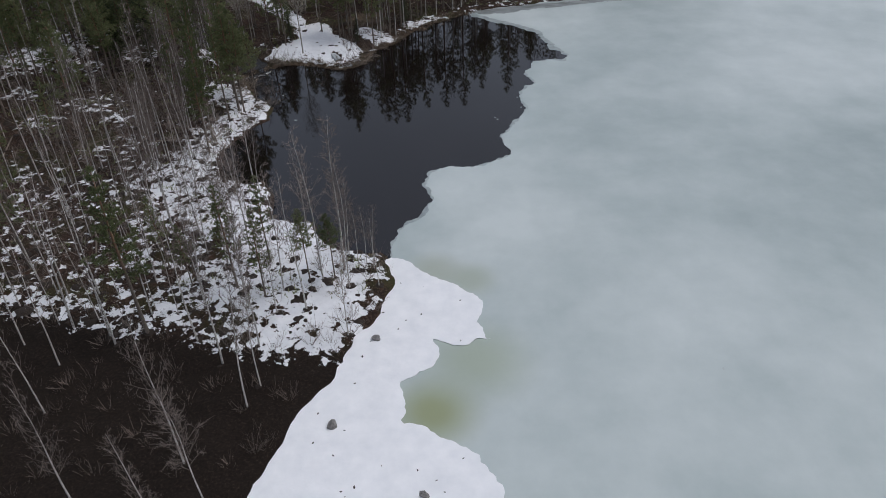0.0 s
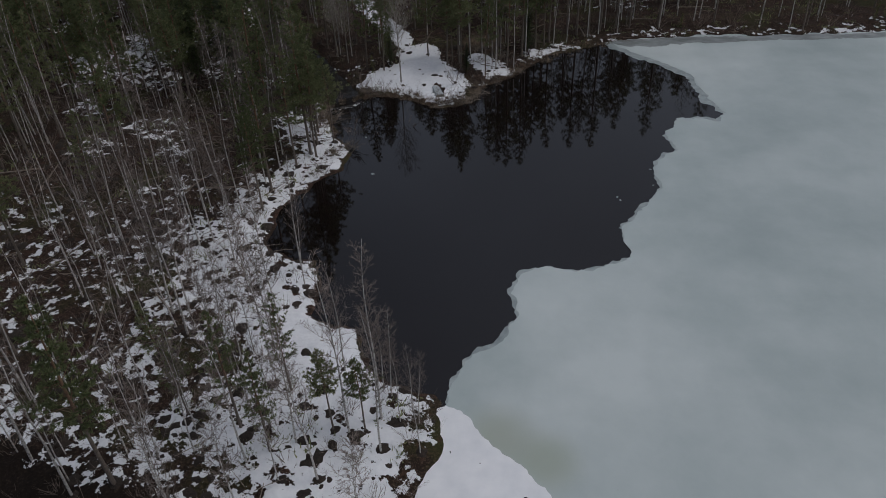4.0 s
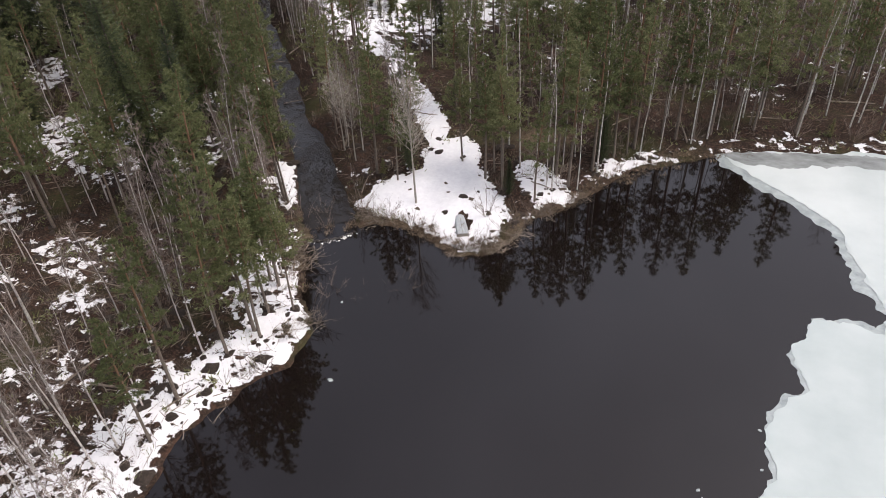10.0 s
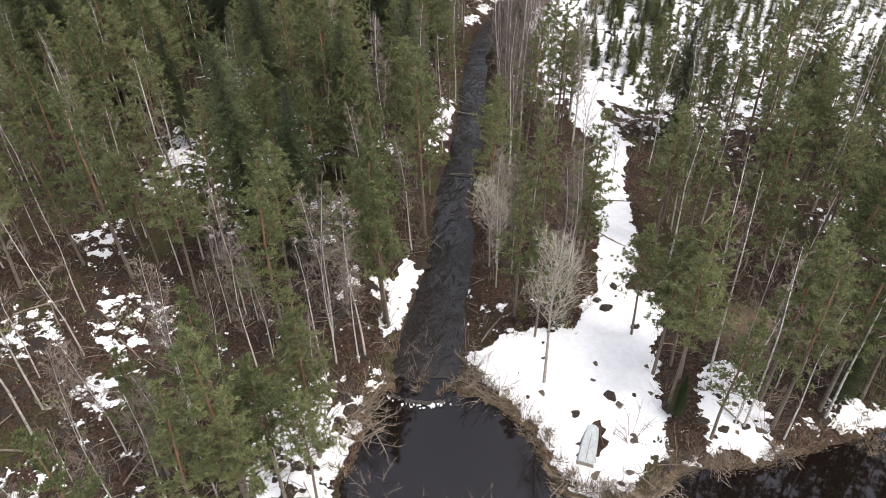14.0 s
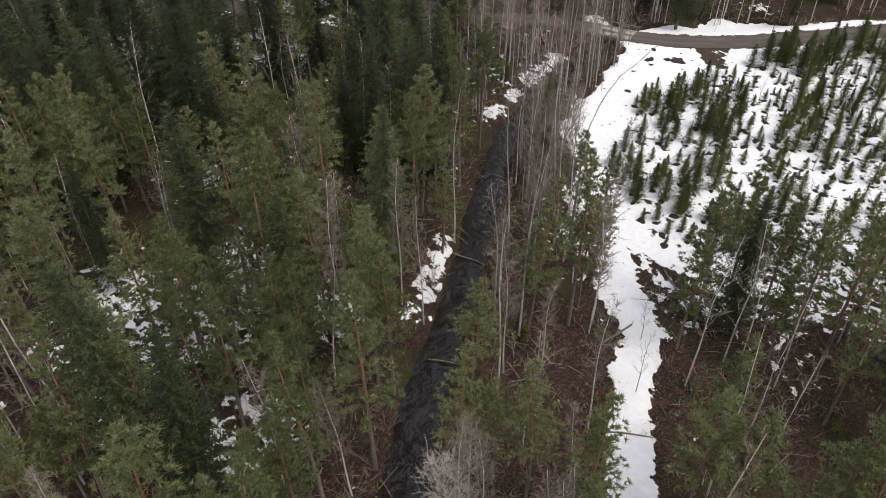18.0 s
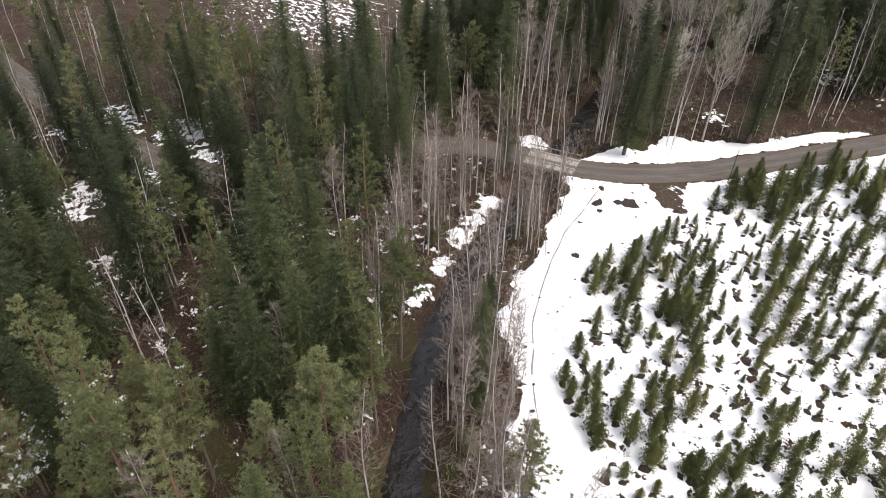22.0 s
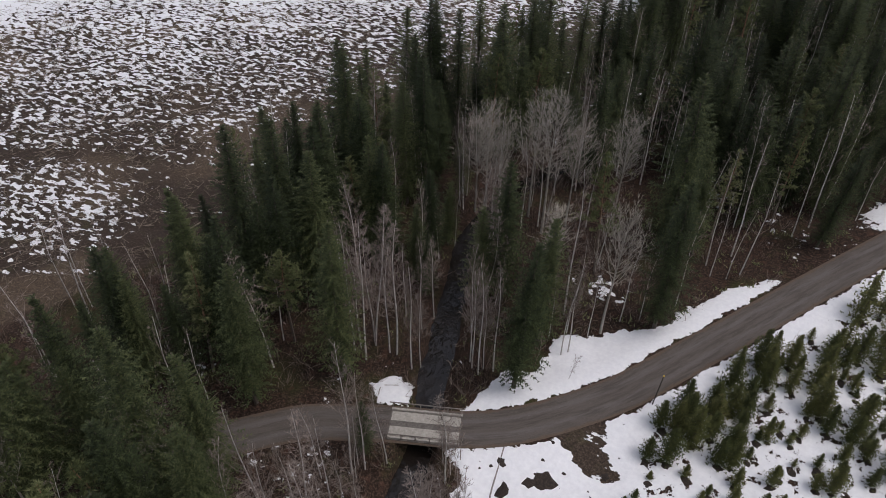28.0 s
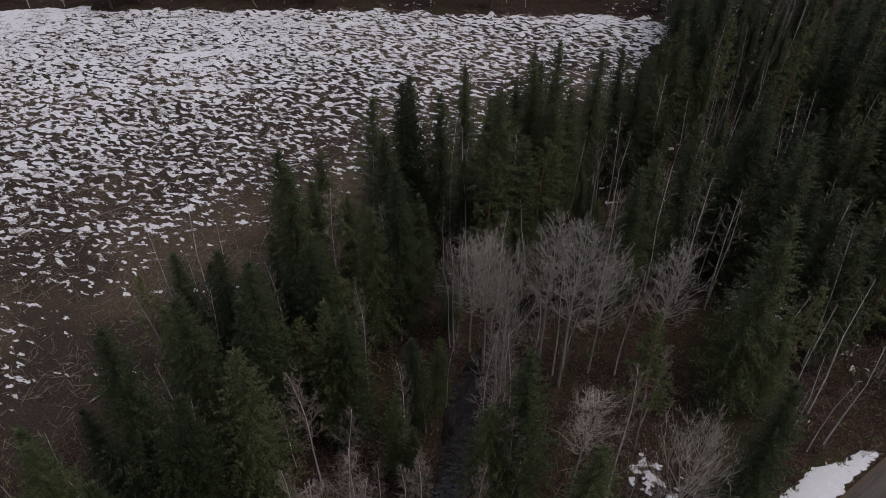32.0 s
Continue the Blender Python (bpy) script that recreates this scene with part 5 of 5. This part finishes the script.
# ---- ground cover ----
def mound(rng, r):
    """A low tussock of soil and heather with a ragged rim, as points and faces."""
    n, sh = 9, Shape()
    k = rng.random() * 6
    sh.v.append((0, 0, r * 0.42))
    for ring, zz in ((0.55, 0.30), (1.0, -0.12)):
        for i in range(n):
            a = 6.283 * i / n
            q = r * ring * (0.6 + 0.8 * rng.random())
            sh.v.append((math.cos(a) * q * 1.25, math.sin(a) * q, r * zz * rng.uniform(0.7, 1.2)))
    for i in range(n):
        j = (i + 1) % n
        sh.f.append((0, 1 + i, 1 + j))
        sh.f.append((1 + i, 1 + n + i, 1 + n + j, 1 + j))
    return sh


HEATH = mat_two("dark_heather_tussock", (0.012, 0.009, 0.007), (0.052, 0.039, 0.030), 9, vary=0.3, strength=0.8, dist=0.05)


def heap(name, label, category, makers, spots, mats):
    shapes = [as_arrays(list(zip([""] * 9, m, mats)) if isinstance(m, tuple) else [("", m, mats[0])]) for m in makers]
    tagged(new(name, joined(name, shapes, spots)), label, category, kind="stuff")


def cover_ground():
    rng = random.Random(12)
    makers = [mound(rng, 0.45) for _ in range(7)]
    xs, ys = [], []
    for x, y, *_ in PLACES["young_spruce"]:
        xs.append(x + rng.uniform(-0.1, 0.3)); ys.append(y - 0.45 + rng.uniform(-0.2, 0.1))
    planted = len(xs)
    for kind in ("birch_tree", "pine_tree"):
        for x, y, *_ in PLACES[kind]:
            if y < 135:
                xs.append(x + rng.uniform(-0.2, 0.2)); ys.append(y + rng.uniform(-0.2, 0.2))
    while len(xs) < planted + 2600:
        x, y = rng.uniform(-60, -4), rng.uniform(48, 128)
        xs.append(x); ys.append(y)
    xs, ys = np.array(xs), np.array(ys)
    f = plan_fields(xs, ys)
    z, shore, bank, rd = f[0], f[4], f[5], f[6]
    clean = np.hypot((xs + 17) / 1.7, ys - 64.3) < 4.0
    spots, order = [], []
    for k in range(len(xs)):
        if shore[k] < 0.4 or bank[k] < 0.3 or (clean[k] and rng.random() < 0.95):
            continue
        if inside(xs[k], ys[k], POINT) and rng.random() < 0.85:
            continue
        s = rng.uniform(0.6, 1.15) if k < planted else rng.choice((0.3, 0.4, 0.5, 0.6, 0.9, 1.3)) * rng.uniform(0.8, 1.2)
        spots.append(Matrix.Translation((xs[k], ys[k], z[k] - 0.02)) @ Euler((0, 0, rng.uniform(0, 6.28))).to_matrix().to_4x4() @ Matrix.Diagonal((s, s, s * rng.uniform(0.5, 0.9), 1)))
        order.append(shore[k] + (60 if k < planted else 0))
    near = sorted(range(len(spots)), key=lambda k: order[k])
    single = [m.mesh("heather_tussock", HEATH) for m in makers]
    for c, k in enumerate(near[:300]):
        ob = new("heather_tussock", single[c % 7])
        ob.matrix_basis = spots[k]
        tagged(ob, "dark heather tussock poking through the snow", "tussock", "tussocks along the shore")
    spots = [spots[k] for k in near[300:]]
    heap("heather_tussocks", "dark soil and heather tussocks poking through the snow", "tussock", makers, spots, (HEATH,))
    # dead grass along the water
    blades = []
    for k in range(5):
        sh = Shape()
        for _ in range(26):
            a = rng.uniform(0, 6.28)
            p = Vector((math.cos(a), math.sin(a), 0)) * rng.uniform(0, 0.32)
            d = Vector((math.cos(a) * rng.uniform(0.3, 1.6), math.sin(a) * rng.uniform(0.3, 1.6), 1)).normalized()
            twig(sh, p, d, rng.uniform(0.25, 0.6), 0.03)
        blades.append(sh)
    line = [p for p in SHORE_WEST if p[1] > 96] + SHORE_EAST[:13]
    spots, tries = [], 0
    while len(spots) < 600 and tries < 9000:
        tries += 1
        k = rng.randrange(len(line) - 1)
        a, b = Vector(line[k]), Vector(line[k + 1])
        p = a.lerp(b, rng.random()) + Vector((rng.gauss(0, 0.7), rng.gauss(0, 0.7)))
        if rng.random() < 0.12:
            p = Vector((rng.gauss(-12.2, 2.2), rng.gauss(129, 2.2)))
        spots.append(p)
    f = plan_fields(np.array([p.x for p in spots]), np.array([p.y for p in spots]))
    ms = [Matrix.Translation((p.x, p.y, max(-0.05, f[0][k] - 0.03))) @ Euler((0, 0, rng.uniform(0, 6.28))).to_matrix().to_4x4() @ Matrix.Diagonal((1, 1, rng.uniform(0.5, 1.1), 1)) for k, p in enumerate(spots) if -0.5 < f[4][k] < 1.3 or p.y > 124]
    heap("dead_grass", "pale dead grass tussocks along the water's edge", "grass", blades, ms, (STRAW,))
    # felling waste and fallen wood
    sticks = []
    for k in range(6):
        sh = Shape()
        for _ in range(4):
            a = rng.uniform(0, 6.28)
            p = Vector((rng.uniform(-0.8, 0.8), rng.uniform(-0.8, 0.8), rng.uniform(0.02, 0.12)))
            d = Vector((math.cos(a), math.sin(a), rng.uniform(-0.05, 0.15))) * rng.uniform(0.5, 1.6)
            sh.tube([p, p + d * 0.5 + Vector((0, 0, 0.04)), p + d], [0.028, 0.02, 0.008], 3, False)
            for _ in range(3):
                g = rng.uniform(0.3, 1)
                twig(sh, p + d * g, (d + Vector((rng.uniform(-1, 1), rng.uniform(-1, 1), rng.uniform(0, 0.5)))).normalized(), rng.uniform(0.3, 0.7), 0.014)
        sticks.append(sh)
    x, y = np.array([rng.uniform(-185, -80) for _ in range(4200)]), np.array([rng.uniform(183, 300) for _ in range(4200)])
    x2, y2 = np.array([rng.uniform(-110, 30) for _ in range(2600)]), np.array([rng.uniform(50, 215) for _ in range(2600)])
    x, y = np.append(x, x2), np.append(y, y2)
    f = plan_fields(x, y)
    ms = []
    for k in range(len(x)):
        felled = f[8][k] > 0
        if f[4][k] > 0.3 and f[5][k] > 0.2 and f[6][k] > 2.6 and f[7][k] < -0.5 and (felled or (k >= 4200 and f[1][k] < 0.6)):
            s = rng.uniform(0.6, 1.5)
            ms.append(Matrix.Translation((x[k], y[k], f[0][k] + 0.02)) @ Euler((0, 0, rng.uniform(0, 6.28))).to_matrix().to_4x4() @ Matrix.Diagonal((s, s, s, 1)))
    heap("felling_waste", "scattered dead branches and felling waste on the ground", "brushwood", sticks, ms, (DEADWOOD,))


def undergrowth():
    """Low bare bushes, bilberry and twigs under the trees."""
    rng = random.Random(31)
    bushes = []
    for k in range(6):
        sh = Shape()
        for _ in range(13):
            a = rng.uniform(0, 6.28)
            p = Vector((math.cos(a), math.sin(a), 0)) * rng.uniform(0, 0.5) - Vector((0, 0, 0.05))
            d = Vector((math.cos(a) * rng.uniform(0.1, 1.1), math.sin(a) * rng.uniform(0.1, 1.1), 1)).normalized()
            ln = rng.uniform(0.4, 1.3)
            twig(sh, p, d, ln, 0.014)
            twig(sh, p + d * ln * 0.4, (d + Vector((rng.uniform(-1, 1), rng.uniform(-1, 1), 0.2))).normalized(), ln * 0.5, 0.010)
        bushes.append(sh)
    n = 14000
    x, y = np.array([rng.uniform(-135, 45) for _ in range(n)]), np.array([rng.uniform(32, 262) for _ in range(n)])
    f = plan_fields(x, y)
    ms = []
    for k in range(n):
        if f[4][k] < 0.5 or f[5][k] < 0.2 or f[6][k] < 3.0 or f[7][k] > -0.6 or f[8][k] > -0.5 or f[1][k] > 0.6:
            continue
        if y[k] < 110 and x[k] < -60 - 0.4 * (y[k] - 30):
            continue
        s = rng.uniform(0.5, 1.5)
        ms.append(Matrix.Translation((x[k], y[k], f[0][k])) @ Euler((0, 0, rng.uniform(0, 6.28))).to_matrix().to_4x4() @ Matrix.Diagonal((s, s, s, 1)))
    heap("undergrowth", "low leafless brown bushes and twigs under the trees", "undergrowth", bushes, ms[::2], (SHRUB_TWIG,))
    leafy = []
    for k in range(5):
        sh = Shape()
        for _ in range(14):
            p = Vector((rng.gauss(0, 0.3), rng.gauss(0, 0.3), 0))
            twig(sh, p, Vector((rng.uniform(-0.9, 0.9), rng.uniform(-0.9, 0.9), 0.7)).normalized(), rng.uniform(0.2, 0.45), 0.05)
        leafy.append(sh)
    heap("dwarf_shrubs", "low green bilberry and lingonberry shrubs on the forest floor", "dwarf shrubs", leafy, [m for m in ms[1::2] if m.translation.y > 52], (PINE_LEAF,))


cover_ground()
undergrowth()


def log_mesh(seed, ln, r):
    rng = random.Random(seed)
    sh = Shape()
    sh.tube([(-ln / 2, 0, 0), (-ln / 6, rng.uniform(-0.1, 0.1), 0.02), (ln / 6, rng.uniform(-0.1, 0.1), 0.02), (ln / 2, 0, 0)], [r, r * 0.9, r * 0.75, r * 0.5], 7)
    for k in range(4):
        a, p = rng.uniform(0, 3.14), Vector((rng.uniform(-0.3, 0.5) * ln, 0, 0))
        sh.tube([p, p + Vector((rng.uniform(0, 0.4), math.cos(a) * 0.4, math.sin(a) * 0.4))], [r * 0.3, r * 0.1], 3, False)
    return sh.mesh("fallen_log", DEADWOOD, True)


def snow_field_marks():
    """Bare soil heaps on the snowfield, the trodden track along its edge, and loose ice on the water."""
    rng = random.Random(17)
    lumps = [mound(rng, 0.5).mesh("soil_mound", HEATH) for _ in range(5)]
    turf = [mound(rng, 0.55).mesh("soil_mound", TURF) for _ in range(5)]
    spots = [(-63.1, 187.9, 2.0), (-64.0, 187.0, 1.3), (-65.6, 185.4, 1.5), (-64.6, 184.2, 0.9), (-62, 176, 0.9), (-58.5, 190.5, 0.8), (-66.8, 187.6, 0.9), (-65, 181, 0.7),
             (-17.5, 114.8, 0.45), (-16.2, 116.2, 0.5), (-12.8, 112.3, 0.45), (-13.9, 114.4, 0.6), (-15.2, 118.6, 0.45), (-18.8, 116.9, 0.4), (-14.3, 110.6, 0.6), (-19.6, 118.4, 0.45), (-22.6, 116.2, 0.45),
             (-16.7, 120.5, 0.45), (-9.2, 119.9, 0.45), (-8.1, 121.1, 0.5), (-10.4, 121.9, 0.6), (-20.9, 113.8, 0.5)]
    while len(spots) < 90:
        x, y = rng.uniform(-70, -52), rng.uniform(156, 196)
        if float(area_dist(np.array(x), np.array(y), CLEARING)) > 1.2 and float(area_dist(np.array(x), np.array(y), PLANTING)) < 0:
            spots.append((x, y, rng.uniform(0.12, 0.45)))
    for k, (x, y, s) in enumerate(spots):
        ob = new("soil_mound", turf[k % 5] if y < 130 else lumps[k % 5])
        ob.matrix_basis = Matrix.Translation((x, y, height_at(x, y) - 0.02)) @ Euler((0, 0, k)).to_matrix().to_4x4() @ Matrix.Diagonal((s, s, s * 0.5, 1))
        tagged(ob, "dark bare mound of soil melted out of the snow", "soil mound", "soil mounds in the snow")
    for k in range(34):
        x, y = rng.uniform(-11, 2), rng.uniform(28, 57)
        if inside(np.array(x), np.array(y), SHELF):
            ob = new("bark_flake", lumps[k % 5])
            s = rng.uniform(0.10, 0.24)
            ob.matrix_basis = Matrix.Translation((x, y, 0.13)) @ Euler((0, 0, k)).to_matrix().to_4x4() @ Matrix.Diagonal((s, s * 0.6, s * 0.4, 1))
            tagged(ob, "small dark bark flake lying on the snow", "debris", "debris on the snow")
    line = [(-67.3, 189.2), (-66.6, 184.5), (-65.2, 178.5), (-62.6, 171.5), (-59.6, 165.5), (-55.4, 160.5), (-50.5, 155.5)]
    sh, _ = strip(line, lambda d: 0.035 + 0.06 * float(vnoise(d, 0, 1.3, 5)), lambda d, s: 0.0, 0.5, 2)
    z = plan_fields(np.array([v[0] for v in sh.v] + [0]), np.array([v[1] for v in sh.v] + [0]))[0]
    sh.v = [(v[0] + 0.5 * float(vnoise(v[1], 0, 2.2, 3)), v[1], z[k] + 0.03) for k, v in enumerate(sh.v)]
    tagged(new("trodden_track", sh.mesh("trodden_track", TRODDEN)), "narrow dirty trodden track through the snow", "track", kind="structure")
    floe = Shape()
    for i in range(8):
        a = 6.283 * i / 8
        r = 0.2 * (0.7 + 0.5 * rng.random())
        floe.v += [(math.cos(a) * r, math.sin(a) * r, 0.04), (math.cos(a) * r * 1.1, math.sin(a) * r * 1.1, -0.02)]
    floe.f.append(tuple(2 * i for i in range(8)))
    floe.f += [(2 * i, 2 * i + 1, (2 * i + 3) % 16, (2 * i + 2) % 16) for i in range(8)]
    me = floe.mesh("ice_floe", THIN_ICE)
    for k, (x, y, s) in enumerate(((-19.4, 91.4, 0.8), (7.6, 90.2, 0.5), (7.9, 89.6, 0.5), (11.2, 96.3, 0.5), (11.4, 93, 0.45), (-22.4, 99.6, 0.5))):
        ob = new("ice_floe", me)
        ob.matrix_basis = Matrix.Translation((x, y, 0.0)) @ Euler((0, 0, k)).to_matrix().to_4x4() @ Matrix.Diagonal((s * 1.4, s, 1, 1))
        tagged(ob, "small white ice floe drifting on the dark water", "ice floe", "loose ice floes")


snow_field_marks()


def lay_logs():
    rng = random.Random(5)
    logs = [log_mesh(k, 3.2 + 0.7 * k, 0.07 + 0.012 * k) for k in range(4)]
    fixed = [(-44, 131.3, 35), (-52.5, 141, 20), (-8.5, 117, 20), (-3.5, 123.5, 60), (-27.5, 116, 100), (-11, 121, -15), (-33, 60, 70), (-36, 63, 110)]
    fixed += [(rng.uniform(-170, -95), rng.uniform(192, 285), rng.uniform(0, 180)) for _ in range(60)]
    fixed += [(rng.uniform(-60, -22), rng.uniform(60, 100), rng.uniform(0, 180)) for _ in range(22)]
    fixed += [(rng.uniform(-60, 20), rng.uniform(118, 160), rng.uniform(0, 180)) for _ in range(34)]
    x, y = np.array([p[0] for p in fixed]), np.array([p[1] for p in fixed])
    f = plan_fields(x, y)
    for k, (px, py, a) in enumerate(fixed):
        if f[4][k] < 0.6 or f[6][k] < 3.5 or f[7][k] > -1 or (f[5][k] < 0.4 and k > 1):
            continue
        ob = new("fallen_log", logs[k % 4])
        ob.matrix_basis = pose(px, py, max(0.24, f[0][k]) + 0.07, rng.uniform(-30, 30), rng.uniform(-2, 2), a)
        tagged(ob, "grey fallen log with broken branch stubs on the ground", "log", "fallen logs")


lay_logs()


def fallen_bough(seed, ln):
    """A fallen bare grey bough with its tangled side branches and twigs."""
    rng = random.Random(seed)
    sh = Shape()
    for k in range(24):
        a = rng.gauss(0.4, 0.8)
        d = Vector((math.cos(a), math.sin(a), rng.uniform(-0.05, 0.4))).normalized() * ln * rng.uniform(0.4, 1.0)
        p = Vector((rng.gauss(0, 0.3) * ln - d.x * 0.4, rng.gauss(0, 0.25) * ln - d.y * 0.4, rng.uniform(0.05, 0.25)))
        mid = p + d * 0.5 + Vector((rng.uniform(-0.1, 0.1), rng.uniform(-0.1, 0.1), 0.12)) * ln
        sh.tube([p, mid, p + d], [rng.uniform(0.018, 0.04), 0.018, 0.005], 4, False)
        for _ in range(5):
            q = mid.lerp(p + d, rng.random())
            w = (d.normalized() + Vector((rng.uniform(-1, 1), rng.uniform(-1, 1), rng.uniform(-0.2, 0.7)))).normalized()
            twig(sh, q, w, ln * rng.uniform(0.15, 0.4), 0.012)
    return sh.mesh("fallen_bough", DEADWOOD)


def lay_brush():
    piles = [fallen_bough(k, 1.9 + 0.3 * k) for k in range(4)]
    for k, (x, y, a, s) in enumerate(((-11.4, 110.9, 200, 1.0), (-12.6, 110.0, 150, 0.9), (-10.3, 112.6, 220, 0.8), (-24.3, 110.9, 190, 1.0), (-25.4, 111.8, 160, 0.9), (-23.5, 96.4, -20, 1.0), (-24.6, 94.4, -40, 0.8), (-27.6, 103.2, 0, 1.1), (-29.0, 104.8, 20, 0.9), (-8.6, 116.8, 120, 0.8), (-6.4, 120.2, 200, 0.8), (-12.2, 126.6, 60, 0.9), (-8.4, 124.3, 30, 0.9))):
        ob = new("fallen_bough", piles[k % 4])
        ob.matrix_basis = Matrix.Translation((x, y, max(0.02, height_at(x, y)))) @ Euler((0, 0, radians(a))).to_matrix().to_4x4() @ Matrix.Diagonal((s, s, s, 1))
        tagged(ob, "bare grey fallen bough with tangled twigs at the water's edge", "fallen bough", "fallen boughs along the shore")


lay_brush()


def build_weir():
    """The low lip of stones over which the stream spills into the lake."""
    rng = random.Random(8)
    pts = [(-29.2, 106.4), (-27.8, 106.9), (-26.6, 107.7), (-25.6, 109.0)]
    root = thing("stone_weir", "low line of wet stones where the stream spills over", "weir", m=pose(-27.4, 107.6, 0))
    inv = Matrix.Translation((27.4, -107.6, 0))
    for k in range(16):
        f = k / 15 * 3
        i = min(2, int(f))
        p = Vector(pts[i]).lerp(Vector(pts[i + 1]), f - i)
        s = rng.uniform(0.35, 0.7)
        part("stone", WET_STONES[k % 4], root, m=inv @ Matrix.Translation((p.x, p.y, 0.06)) @ Euler((0, 0, k)).to_matrix().to_4x4() @ Matrix.Diagonal((s, s, s * 0.6, 1)))
    sh = Shape()
    for k in range(44):
        f = rng.random() * 3
        i = min(2, int(f))
        p = Vector(pts[i]).lerp(Vector(pts[i + 1]), f - i) + Vector((rng.gauss(0.12, 0.1), rng.gauss(-0.2, 0.1)))
        q = Vector((p.x, p.y, rng.uniform(0.02, 0.12)))
        d = Vector((rng.uniform(-0.3, 0.6), rng.uniform(-1, -0.2), 0)) * rng.uniform(0.12, 0.42)
        w = Vector((-d.y, d.x, 0)) * rng.uniform(0.2, 0.6)
        sh.tri(q - w, q + w, q + d)
    foam = sh.mesh("foam", FOAM)
    tagged(part("foam", foam, root, "thin white foam", m=inv), kind="stuff")


build_weir()
